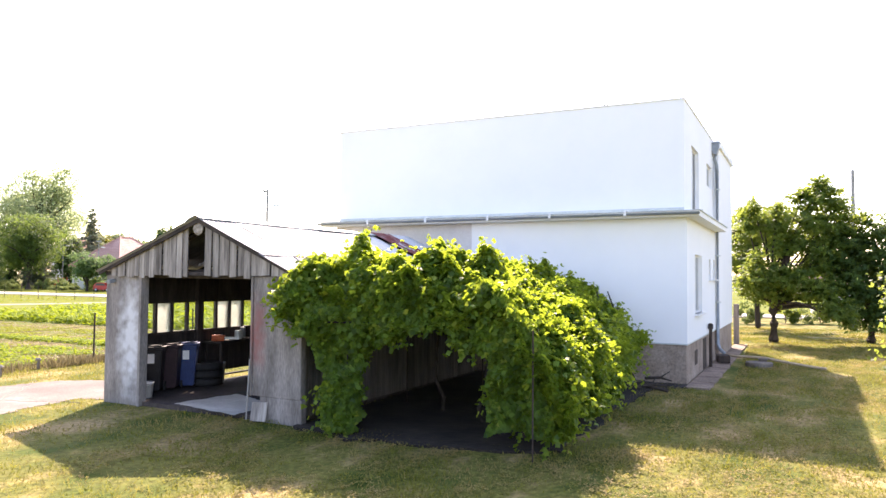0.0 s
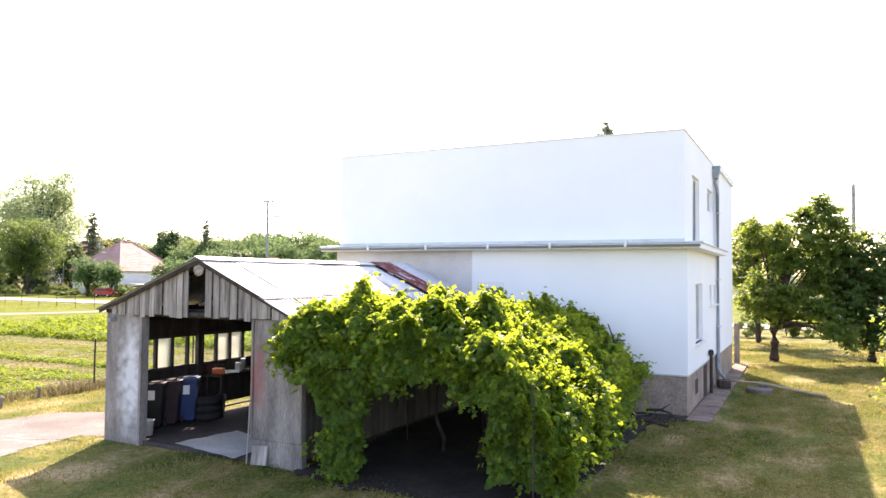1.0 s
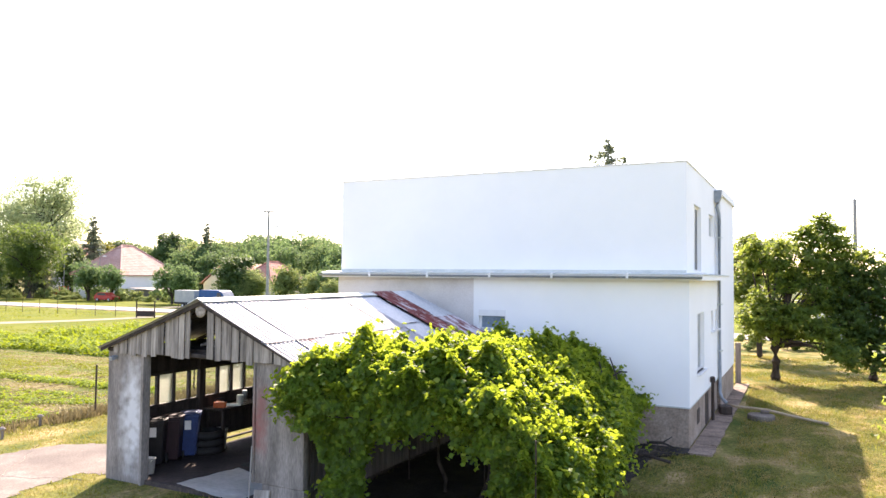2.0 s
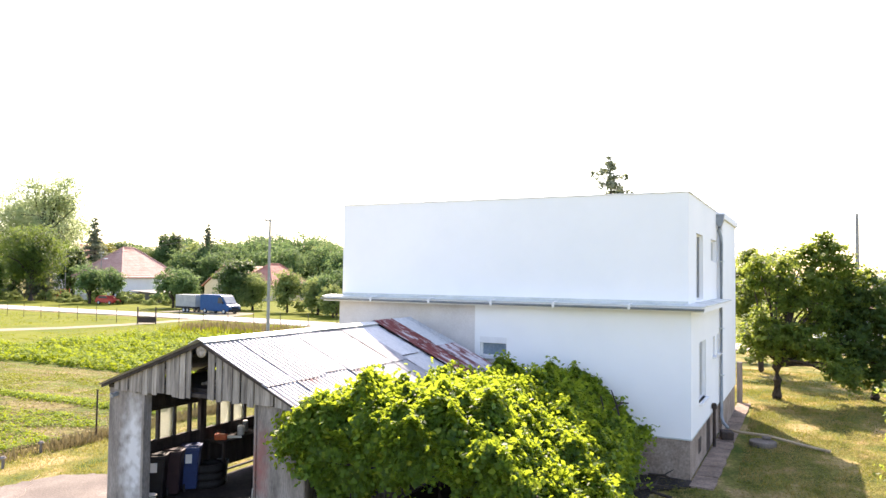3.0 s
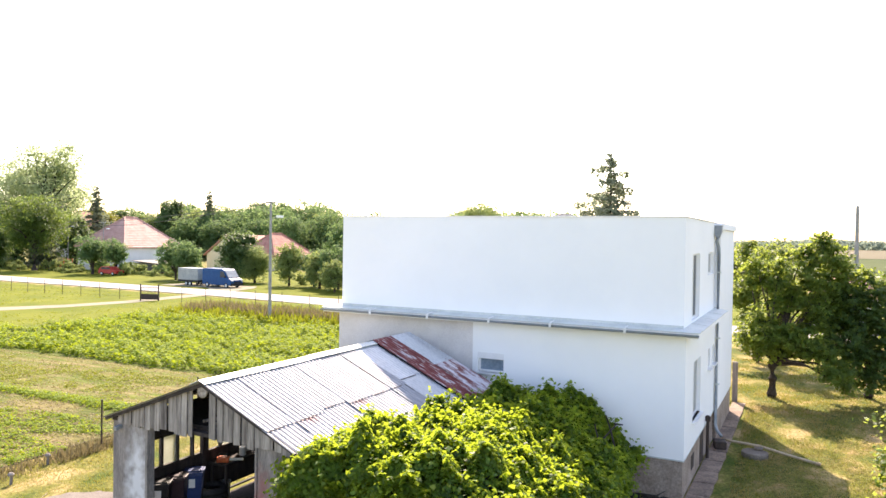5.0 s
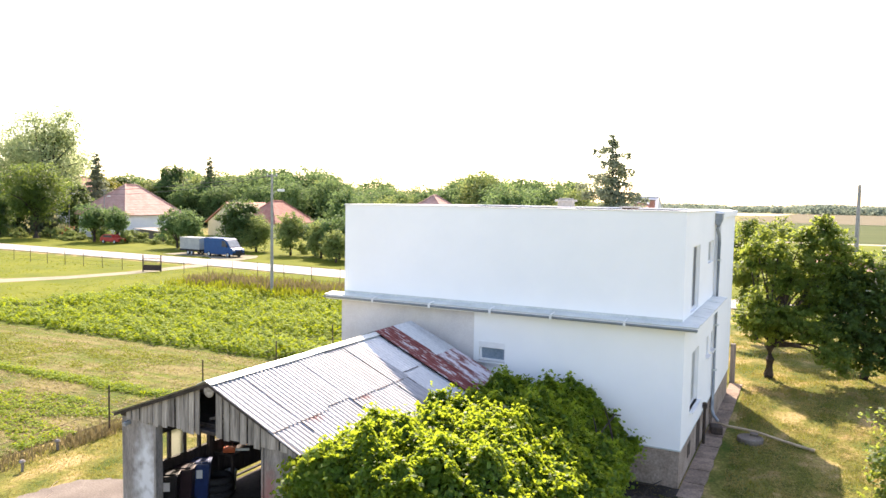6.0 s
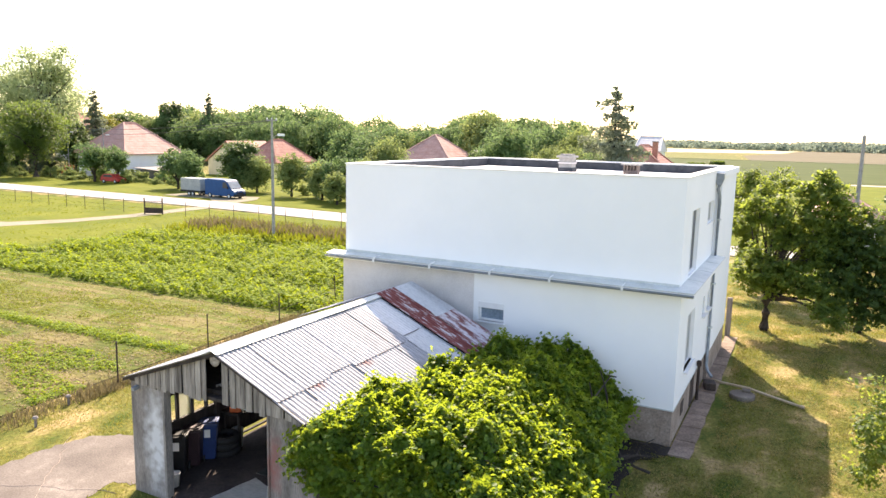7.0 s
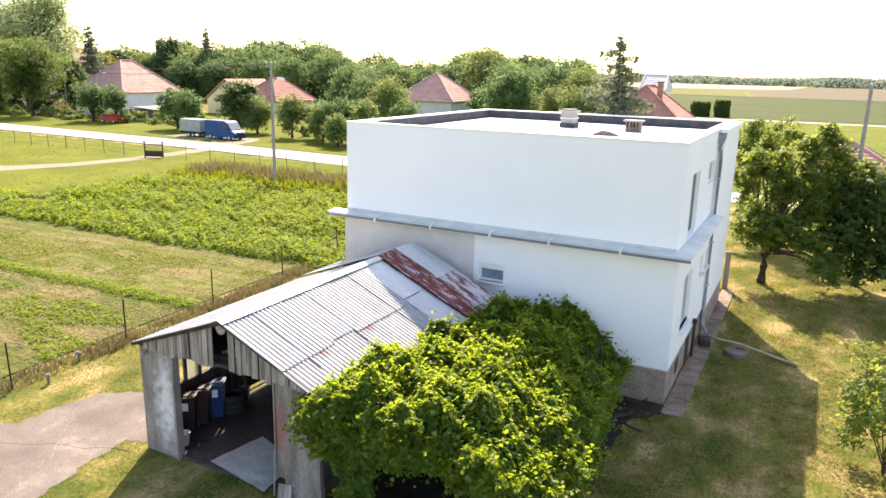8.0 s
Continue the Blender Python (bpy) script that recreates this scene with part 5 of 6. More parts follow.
def arbour():
    t = thing("grapevine_arbour", pose(0, 0, 0), "dense sunlit grapevine grown over a metal arbour", "arbour")
    rng = np.random.default_rng(31)
    pts, face = [], []
    def add(p, f):
        pts.append(p)
        face.append(f)
    n = 0
    while n < 90000:
        y = rng.uniform(10.55, 19.75)
        x = rng.uniform(left_edge(y), -2.68 - 0.06 * (y - 11))
        d = abs(rng.normal(0, 0.13))
        e = 0.05
        z = vine_top(x, y)
        gx, gy = (vine_top(x + e, y) - z) / e, (vine_top(x, y + e) - z) / e
        shoot = rng.uniform(0.05, 0.25) if rng.uniform() < 0.04 else 0.0
        add((x, y, z - d + shoot), (-gx * 0.45 - 0.25, -gy * 0.45 + 0.5, 1.0))
        n += 1
    for _ in range(34000):
        y = rng.uniform(10.7, 19.6)
        low = 0.28 + 0.6 * max(0, (y - 14.5) / 3) + 0.3 * noise.noise(Vector((y * 1.3, 0, 3)))
        hi = vine_top(-2.95 - 0.06 * (y - 11), y) + 0.05
        z = low + (hi - low) * rng.uniform(0, 1) ** 0.8
        x = -2.86 - 0.035 * (y - 11) - 0.02 * (y - 11) * max(0.0, z - 0.8) - 0.02 * max(0.0, y - 14) + 0.34 * noise.noise(Vector((y * 0.9, z * 0.9, 9))) + 0.3 * noise.noise(Vector((y * 2.4, z * 2.4, 19))) - abs(rng.normal(0, 0.13)) - 0.12 * max(0, 0.8 - z)
        add((x, y, z), (1.0, 0.1, 0.6))
    for _ in range(42000):
        x = rng.uniform(-8.15, -3.1)
        ragged = 0.28 * noise.noise(Vector((x * 1.7, 0, 1)))
        if x < -6.3:
            low = 0.06 if x > -7.5 + 0.12 * ragged else 1.75 + ragged * 0.6 + max(0.0, -7.9 - x) * 1.5
        elif x < -4.2:
            low = 1.95 + 1.4 * ragged - 0.25 * abs(x + 5.25) + 0.25 * noise.noise(Vector((x * 4.5, 0, 6)))
        else:
            low = 0.28 + ragged * 0.6
        hi = vine_top(x, 10.75) + 0.05
        z = low + (hi - low) * rng.uniform(0, 1)
        if x < -6.3 and z < 1.6 and x > -6.6 + 0.5 * ragged:
            continue
        y = 10.72 + 0.34 * noise.noise(Vector((x * 1.0, z * 1.0, 12))) + 0.32 * noise.noise(Vector((x * 2.6, z * 2.6, 14))) + 0.2 * noise.noise(Vector((x * 5.2, z * 5.2, 24))) + abs(rng.normal(0, 0.14)) + 0.22 * min(1.0, max(0.0, 2.5 - z))
        add((x, y, z), (0.0, -1.0, 0.15))
    for _ in range(2600):
        y = rng.uniform(10.7, 14)
        x = left_edge(y) + rng.normal(0, 0.1)
        add((x, y, rng.uniform(2.0, 2.75)), (-1.0, 0.0, 0.5))
    for _ in range(2600):
        x, y = rng.uniform(-7.6, -3.3), rng.uniform(11, 19.4)
        add((x, y, vine_top(x, y) - rng.uniform(0.3, 0.75)), (0, -0.3, -0.6))
    # loose shoots that stand off the surface and hang over the opening
    base = len(pts)
    for _ in range(2400):
        i = rng.integers(0, base)
        p, f = Vector(pts[i]), Vector(face[i]).normalized()
        d = (f * 0.8 + Vector((rng.normal() * 0.6, rng.normal() * 0.6, rng.normal() * 0.4))).normalized()
        ln = rng.uniform(0.12, 0.5)
        if f.z > 0.6:
            d = (d + Vector((0, 0, 0.5))).normalized()
        for k in range(7):
            u = (k + 1) / 7
            q = p + d * ln * u + Vector((0, 0, -0.45 * ln * u * u)) + Vector((rng.normal(), rng.normal(), rng.normal())) * 0.035
            add(tuple(q), (d.x * 0.4 + rng.normal() * 0.5 - 0.15, d.y * 0.4 + rng.normal() * 0.5 + 0.3, 0.7))
    for _ in range(260):
        x = rng.uniform(-6.9, -3.4)
        z = 1.95 + 0.4 * noise.noise(Vector((x * 1.7, 0, 1)))
        y = rng.uniform(10.75, 11.3)
        ln = rng.uniform(0.12, 0.6) * (1.0 if x < -5.6 or x > -4.9 else 0.5)
        for k in range(12):
            add((x + rng.normal() * 0.05, y + rng.normal() * 0.05, z + 0.15 - ln * k / 12 + rng.normal() * 0.03), (rng.normal() * 0.5, -0.8, 0.4))
    me = leaf_mesh("foliage", np.array(pts), np.array(face), 0.088, M["vine"], rng, 0.32, True, 0.33)
    f = sub("foliage", me, t, None, "dense green vine leaves")
    # posts, rails and twisted stems
    for x, y in ((-7.3, 14.1), (-3.3, 10.6), (-7.0, 11.2), (-3.6, 14.3), (-3.7, 17.2), (-5.6, 14.3), (-5.6, 17.2), (-7.4, 14.3)):
        part("post", tube([(x, y, -0.1), (x, y, 2.0)], 0.013, 8), M["iron"], t)
    for y in (10.85, 14.3, 17.2, 19.5):
        part("rail", tube([(-7.5, y, 1.98), (-3.6, y, 1.98)], 0.02, 6), M["iron"], t)
    for x in (-7.3, -5.55, -3.75):
        part("rail", tube([(x, 11.0, 2.0), (x, 19.4, 2.0)], 0.02, 6), M["iron"], t)
    rr = random.Random(5)
    for x, y in ((-7.2, 11.3), (-6.2, 13.6), (-5.0, 12.9), (-3.9, 12.0), (-4.2, 15.5), (-3.7, 16.8), (-6.4, 16.8), (-3.6, 18.4)):
        p = [Vector((x, y, -0.05))]
        for k in range(7):
            p.append(p[-1] + Vector((rr.uniform(-0.14, 0.14), rr.uniform(-0.14, 0.14), 0.36)))
        part("vine_stem", tube(p, [0.05, 0.045, 0.04, 0.036, 0.032, 0.028, 0.022, 0.014], 7), M["bark"], t)
    return t


arbour()


def under_vine():
    b = thing("concrete_trough", pose(-5.6, 16.6, 0.05, 0, 0, 8), "pale concrete trough in the shade of the vine", "trough")
    bm = box(-0.7, 0.7, -0.3, 0.3, 0, 0.4, 0.02)
    part("trough", bm, M["plinth"], b)
    part("rim", box(-0.74, 0.74, -0.34, 0.34, 0.36, 0.42, 0.015), M["plinth"], b)
    for i, (x, y, a, ln) in enumerate(((-2.75, 18.6, 35, 0.9), (-2.6, 17.9, 160, 0.7), (-2.7, 19.25, -25, 0.8), (-3.0, 18.0, 80, 0.8))):
        s = thing("log", pose(x, y, 0.1 + 0.05 * i, 0, 0, a), "old dark branch lying beside the plinth", "branch", "branches by the plinth")
        part("branch", tube([(-ln / 2, 0, 0), (0, 0.08, 0.05), (ln / 2, -0.03, 0.02)], [0.04, 0.035, 0.015], 8), M["bark"], s)
        part("twig", tube([(0, 0.06, 0.05), (0.2, 0.22, 0.22)], [0.025, 0.008], 5), M["bark"], s)


under_vine()


# ---- wire fences ----
def fence(name, pts, height, label, wires=(0.35, 0.75, 1.15), post_r=0.028):
    f = thing(name, pose(0, 0, 0), label, "fence")
    rng = random.Random(len(pts))
    tops = []
    for x, y in pts:
        tilt = (rng.uniform(-0.05, 0.05), rng.uniform(-0.05, 0.05))
        h = height * rng.uniform(0.94, 1.05)
        part("post", tube([(x, y, -0.1), (x + tilt[0], y + tilt[1], h)], post_r, 6), M["iron"], f)
        tops.append((x, y))
    for z in wires:
        bm = bmesh.new()
        for (xa, ya), (xb, yb) in zip(tops, tops[1:]):
            tube([(xa, ya, z), ((xa + xb) / 2, (ya + yb) / 2, z - 0.03), (xb, yb, z)], 0.005, 4, bm)
        part("wire", bm, M["iron"], f)
    return f


fence("wire_fence", [(-19.2, 7.6), (-19.4, 11.85), (-19.65, 16.15), (-19.7, 20.45), (-19.8, 25.0), (-19.95, 29.7), (-20.1, 34.2), (-20.2, 38.6)], 1.55, "sagging wire fence on thin rusty posts")
fence("road_fence", [(-56.6 + 3.05 * i, 53.0 + 0.055 * i) for i in range(0, 14)], 1.6, "wire fence on dark posts along the road")
fence("road_fence", [(-58.5 - 3.05 * i, 52.4 + 0.10 * i) for i in range(0, 13)], 1.6, "wire fence on dark posts along the road")


def gate():
    g = thing("gate", pose(-58.4, 52.35, 0, 0, 0, 20), "closed dark metal garden gate beside the track", "gate")
    for x in (0.0, 1.9):
        part("post", box(x - 0.05, x + 0.05, -0.05, 0.05, -0.1, 1.75), M["iron"], g)
    for z in (0.18, 1.38):
        part("rail", box(0.06, 1.84, -0.02, 0.02, z, z + 0.05), M["iron"], g)
    part("panel", box(0.07, 1.83, -0.012, 0.012, 0.23, 0.75), M["iron"], g)
    for i in range(12):
        part("bar", box(0.12 + i * 0.145, 0.145 + i * 0.145, -0.01, 0.01, 0.75, 1.38), M["iron"], g)


gate()
for i, (x, y) in enumerate(((-19.55, 14.2), (-18.85, 12.6))):
    s = thing("stake", pose(x, y, 0), "short pale wooden stake at the fence", "stake", "stakes at the fence")
    part("stake", tube([(0, 0, -0.1), (0.02, 0.0, 0.26)], 0.04, 7), M["board_mid"], s)
    part("stake_top", lathe([(0.06, 0.24), (0.09, 0.28), (0.05, 0.33)], 10), M["board"], s)


# ---- utility poles ----
def utility_pole(m, h, label, lamp=True, r=0.14, arm=True):
    p = thing("utility_pole", m, label, "pole")
    part("shaft", tube([(0, 0, -0.3), (0, 0, h)], [r, r * 0.62], 10), M["wood_pole"], p)
    if arm:
        part("crossarm", box(-0.42, 0.42, -0.06, 0.06, h - 0.12, h - 0.02), M["wood_pole"], p)
    for x in (-0.36, 0.0, 0.36) if arm else (0.0,):
        part("insulator", lathe([(0.03, 0), (0.05, 0.07), (0.03, 0.15)], 8), M["white_plastic"], p).matrix_basis = pose(x, 0, h - 0.03)
    if lamp:
        bracket = part("lamp_arm", tube([(0, 0, h * 0.83), (0.3, 0.06, h * 0.87), (0.55, 0.12, h * 0.875)], 0.03, 6), M["wood_pole"], p)
        part("lamp_head", box(0.45, 1.0, 0.02, 0.24, h * 0.865, h * 0.885, 0.02), M["white_plastic"], bracket)
    return p


utility_pole(pose(-36.6, 45.6, 0, 0, 0, 45), 9.6, "tall grey concrete utility pole with a street lamp")
utility_pole(pose(4.1, 46.8, 0, 0, 0, 80), 9.1, "slim leaning grey utility pole", False, 0.15, False)
for x, y, h in ((-116.5, 88, 9.0), (-108, 88.5, 8.6)):
    utility_pole(pose(x, y, 0, 0, 0, 30), h, "thin utility pole in front of the houses", True, 0.09)
for z0, z1, sagg in ((9.55, 8.6, 0.5), (9.5, 8.2, 0.9)):
    pts = [(-36.6 - 79.9 * i / 12, 45.6 + 42.4 * i / 12, z0 + (z1 - z0) * i / 12 - sagg * 4 * (i / 12) * (1 - i / 12)) for i in range(13)]
    c = thing("cable", pose(0, 0, 0), "thin overhead cable between the poles", "cable", "overhead cables")
    part("wire", tube(pts, 0.022, 4), M["rubber"], c)


# ---- village houses ----
def village_house(m, w, d, wall, rise, ridge, label, wall_m, roof_m, over=0.5, windows=(), chimney=None, axis="y"):
    """A house with a hip roof; ridge is its ridge's length along the axis."""
    h = thing("village_house", m, label, "house", "village houses")
    bm = box(-w / 2, w / 2, -d / 2, d / 2, -0.3, wall)
    part("wall", bm, wall_m, h)
    bm = bmesh.new()
    a, b = w / 2 + over, d / 2 + over
    base = [(-a, -b, wall), (a, -b, wall), (a, b, wall), (-a, b, wall)]
    rx, ry = (0, ridge / 2) if axis == "y" else (ridge / 2, 0)
    tops = [(-rx, -ry, wall + rise), (rx, ry, wall + rise)]
    lows = [bm.verts.new(p) for p in base]
    sub_lows = [bm.verts.new((x, y, z - 0.18)) for x, y, z in base]
    t0, t1 = bm.verts.new(tops[0]), bm.verts.new(tops[1])
    if axis == "y":
        quads = ((lows[0], lows[1], t0), (lows[1], lows[2], t1, t0), (lows[2], lows[3], t1), (lows[3], lows[0], t0, t1))
    else:
        quads = ((lows[0], lows[1], t1, t0), (lows[1], lows[2], t1), (lows[2], lows[3], t0, t1), (lows[3], lows[0], t0))
    for q in quads:
        bm.faces.new(q)
    for i in range(4):
        j = (i + 1) % 4
        bm.faces.new((lows[j], lows[i], sub_lows[i], sub_lows[j]))
    bm.faces.new(sub_lows[::-1])
    bmesh.ops.recalc_face_normals(bm, faces=bm.faces)
    roof = part("roof", bm, roof_m, h)
    # tile courses as narrow raised strips, and ridge caps along the hips
    bm = bmesh.new()
    steps = int(math.hypot(rise, a) / 0.45)
    for k in range(1, steps):
        f = k / steps
        ring = []
        for i, (x, y, z) in enumerate(base):
            tx, ty, tz = (tops[0] if (i in (0, 1) if axis == "y" else i in (0, 3)) else tops[1])
            ring.append(Vector((x + (tx - x) * f, y + (ty - y) * f, z + (tz - z) * f + 0.02)))
        for i in range(4):
            tube([ring[i], ring[(i + 1) % 4]], 0.035, 4, bm, False)
    part("tile_course", bm, roof_m, roof)
    for i, (x, y, z) in enumerate(base):
        tt = tops[0] if (i in (0, 1) if axis == "y" else i in (0, 3)) else tops[1]
        part("hip_cap", tube([(x, y, z + 0.05), (tt[0], tt[1], tt[2] + 0.08)], 0.13, 6), roof_m, roof)
    part("hip_cap", tube([(tops[0][0], tops[0][1], tops[0][2] + 0.08), (tops[1][0], tops[1][1], tops[1][2] + 0.08)], 0.13, 6), roof_m, roof)
    for face, u, z, ww, hh in windows:
        m2 = pose(w / 2, u, z, 0, 0, 90) if face == "x" else pose(u, -d / 2, z, 0, 0, 0)
        win = sub("window", None, h, m2)
        part("window_frame", box(-ww / 2 - 0.08, ww / 2 + 0.08, -0.05, 0.04, -0.08, hh + 0.08), M["white_plastic"], win)
        part("pane", box(-ww / 2, ww / 2, -0.06, -0.045, 0, hh), M["dark_pane"], win)
    if chimney:
        cx, cy, ch = chimney
        c = part("chimney", box(cx - 0.35, cx + 0.35, cy - 0.35, cy + 0.35, wall + rise * 0.4, wall + rise + ch), M["tile_red"], h)
        part("chimney_cap", box(cx - 0.42, cx + 0.42, cy - 0.42, cy + 0.42, wall + rise + ch, wall + rise + ch + 0.12), M["slab"], c)
    return h


village_house(pose(-110.5, 96.5, 0), 12, 13, 4.3, 5.4, 2.6, "white single-storey house with a red hipped roof", M["wall_far"], M["tile_pale"], windows=(("x", 3.0, 1.6, 0.7, 1.3), ("y", -2.5, 1.5, 1.2, 1.4), ("y", 2.5, 1.5, 1.2, 1.4)))
village_house(pose(-91.0, 115, 0), 8.5, 12, 2.9, 4.2, 3.0, "red-roofed house half hidden behind trees", M["wall_cream"], M["tile_red"], windows=(("y", 0, 0.9, 1.2, 1.3),))
village_house(pose(-58.9, 121, 0), 11, 12, 4.0, 4.7, 1.2, "house with a tiled red hipped roof among trees", M["wall_far"], M["tile_pale"])
village_house(pose(-18.4, 107, 0), 10.5, 13.5, 3.2, 4.6, 6.0, "red-tiled house behind the spruce", M["wall_far"], M["tile_red"], chimney=(1.9, -2.6, 0.5))
village_house(pose(-24.7, 150, 0), 4.6, 8, 6.4, 2.8, 4.4, "tall narrow farm building with a pale sheet roof", M["wall_far"], M["render_grey"], over=0.3, axis="x")
village_house(pose(-176, 138, 0), 10, 10, 8.4, 4.2, 3, "two-storey grey house with a red roof", M["render_grey"], M["tile_red"], windows=(("x", -2, 5, 1.1, 1.4), ("x", 2, 5, 1.1, 1.4)))
village_house(pose(5.1, 68, 0), 4.6, 6, 2.8, 1.6, 1.5, "low house with a faded red roof behind trees", M["wall_far"], M["tile_pale"])


def gable_wing():
    h = thing("village_house", pose(-98.5, 109, 0), "cream gabled house wing behind trees", "house", "village houses")
    part("wall", prism([(-5, -0.3), (5, -0.3), (5, 2.8), (0, 6.4), (-5, 2.8)], 11, "y", 0), M["wall_cream"], h)
    roof = part("roof", prism([(-5.5, 2.55), (0, 6.5), (0, 6.72), (-5.6, 2.72)], 11.8, "y", -0.4), M["tile_red"], h)
    part("roof", prism([(0, 6.5), (5.5, 2.55), (5.6, 2.72), (0, 6.72)], 11.8, "y", -0.4), M["tile_red"], h)
    win = sub("window", None, h, pose(0, 0, 3.2))
    part("window_frame", box(-0.5, 0.5, -0.06, 0.04, 0, 1.0), M["white_plastic"], win)
    part("pane", box(-0.42, 0.42, -0.075, -0.06, 0.08, 0.92), M["dark_pane"], win)


gable_wing()


def lean_to():
    s = thing("lean_to", pose(-101.5, 89.5, 0), "low grey board lean-to in front of the white house", "shed")
    part("wall", box(0, 5.5, 0, 6, -0.2, 1.7), M["board"], s)
    part("roof", prism([(-0.3, 1.95), (5.8, 1.6), (5.8, 1.7), (-0.3, 2.05)], 6.6, "y", -0.3), M["board"], s)


lean_to()


# ---- vehicles and clutter across the road ----
def wheel(parent, x, y, r=0.34):
    w = part("wheel", lathe([(r * 0.9, -0.1), (r, -0.07), (r, 0.07), (r * 0.9, 0.1)], 20), M["rubber"], parent)
    w.matrix_basis = pose(x, y, r, 90, 0, 0)
    part("rim", lathe([(r * 0.55, -0.11), (r * 0.55, 0.11), (r * 0.2, 0.115)], 14), M["zinc"], w)


def van():
    v = thing("van", pose(-67.7, 71.6, 0.05, 0, 0, -6), "blue panel van parked on the verge", "van")
    side = [(0, 0.35), (5.25, 0.35), (5.45, 0.6), (5.42, 1.05), (4.75, 1.3), (4.05, 2.2), (3.75, 2.38), (0.1, 2.42), (0, 2.3)]
    bm = prism(side, 1.95, "y", -0.97)
    bmesh.ops.bevel(bm, geom=bm.edges[:], offset=0.06, segments=2, affect="EDGES")
    part("body", bm, M["van_blue"], v)
    bm = prism([(4.74, 1.34), (4.82, 1.36), (4.14, 2.24), (4.06, 2.2)], 1.66, "y", -0.83)
    # Reflected sky is imitated by the pale base colour.
    part("windscreen", bm, M["pale_pane"], v, "sloping windscreen coloured pale for a sky reflection")
    for y in (-0.985, 0.975):
        part("side_window", prism([(3.35, 1.35), (4.45, 1.35), (3.95, 2.1), (3.4, 2.1)], 0.012, "y", y), M["dark_pane"], v)
    part("bumper", box(5.2, 5.52, -0.95, 0.95, 0.3, 0.62, 0.05), M["rubber"], v)
    part("grille", box(5.40, 5.47, -0.55, 0.55, 0.66, 0.86, 0.01), M["rubber"], v)
    for y in (-0.76, 0.76):
        part("headlight", box(5.05, 5.44, y - 0.16, y + 0.16, 0.86, 1.1, 0.05), M["white_plastic"], v)
    for y in (-1.12, 1.0):
        part("mirror", box(4.3, 4.42, y, y + 0.14, 1.3, 1.6, 0.02), M["rubber"], v)
    for x in (0.95, 4.45):
        for y in (-0.88, 0.88):
            wheel(v, x, y)
    t = thing("trailer", pose(-72.3, 71.95, 0.05, 0, 0, -4), "grey covered box trailer parked behind the van", "trailer")
    part("tarpaulin", box(0, 3.7, -0.95, 0.95, 0.75, 2.3, 0.05), M["tarp_grey"], t)
    part("chassis", box(-0.05, 3.75, -0.97, 0.97, 0.5, 0.75, 0.02), M["rubber"], t)
    part("drawbar", tube([(3.7, 0, 0.55), (4.5, 0, 0.5)], 0.05, 6), M["iron"], t)
    for y in (-0.9, 0.9):
        wheel(t, 1.6, y, 0.3)
        wheel(t, 2.3, y, 0.3)


van()


def red_car():
    c = thing("car", pose(-98.5, 80.5, 0.05, 0, 0, 4), "small red car behind the bushes", "car")
    bm = prism([(0, 0.3), (3.8, 0.3), (3.9, 0.7), (2.9, 0.92), (2.4, 1.38), (0.7, 1.4), (0.1, 0.95)], 1.6, "y", -0.8)
    bmesh.ops.bevel(bm, geom=bm.edges[:], offset=0.06, segments=2, affect="EDGES")
    part("body", bm, M["red_paint"], c)
    for y in (-0.81, 0.8):
        part("side_window", prism([(0.55, 0.95), (2.7, 0.95), (2.3, 1.3), (0.8, 1.3)], 0.01, "y", y), M["dark_pane"], c)
    for x in (0.75, 3.05):
        for y in (-0.72, 0.72):
            wheel(c, x, y, 0.29)
    s = thing("play_tower", pose(-112.8, 84.5, 0, 0, 0, 20), "orange play equipment in a garden", "playground")
    part("slide", prism([(-1.6, 0.1), (-1.4, 0.1), (0.2, 1.5), (0.2, 1.65)], 0.6, "y", -0.3), M["orange"], s)
    for x in (0.2, 1.2):
        for y in (-0.5, 0.5):
            part("post", tube([(x, y, 0), (x, y, 2.2)], 0.06, 6), M["orange"], s)
    part("platform", box(0.15, 1.25, -0.55, 0.55, 1.45, 1.55), M["board"], s)


red_car()
fence("garden_fence", [(-136 + 2.6 * i, 82.5 + 0.1 * i) for i in range(10)], 1.3, "low dark garden fence beyond the road", post_r=0.06)


# ---- trees ----
UP = [(-0.75, -0.1, 5.9, 0.55), (-0.35, 0.1, 5.3, 0.6), (-0.95, 0.0, 5.0, 0.45), (0.15, 0.2, 5.1, 0.6), (0.2, 0.1, 5.9, 0.4), (1.15, 0.3, 5.3, 0.7), (1.55, 0.5, 6.2, 0.65), (2.05, 0.8, 6.7, 0.6), (2.5, 0.9, 6.1, 0.7), (1.9, 0.8, 7.1, 0.38), (1.2, 0.5, 6.6, 0.4), (2.9, 1.1, 5.3, 0.7), (3.6, 1.5, 5.5, 0.4), (2.0, 0.6, 5.2, 0.8)]
MID = [(0.7, 0.2, 4.4, 0.7), (1.5, 0.4, 4.3, 0.8), (2.4, 0.9, 4.3, 0.75), (0.0, 0.0, 4.2, 0.5), (2.9, 1.1, 3.5, 0.6)]
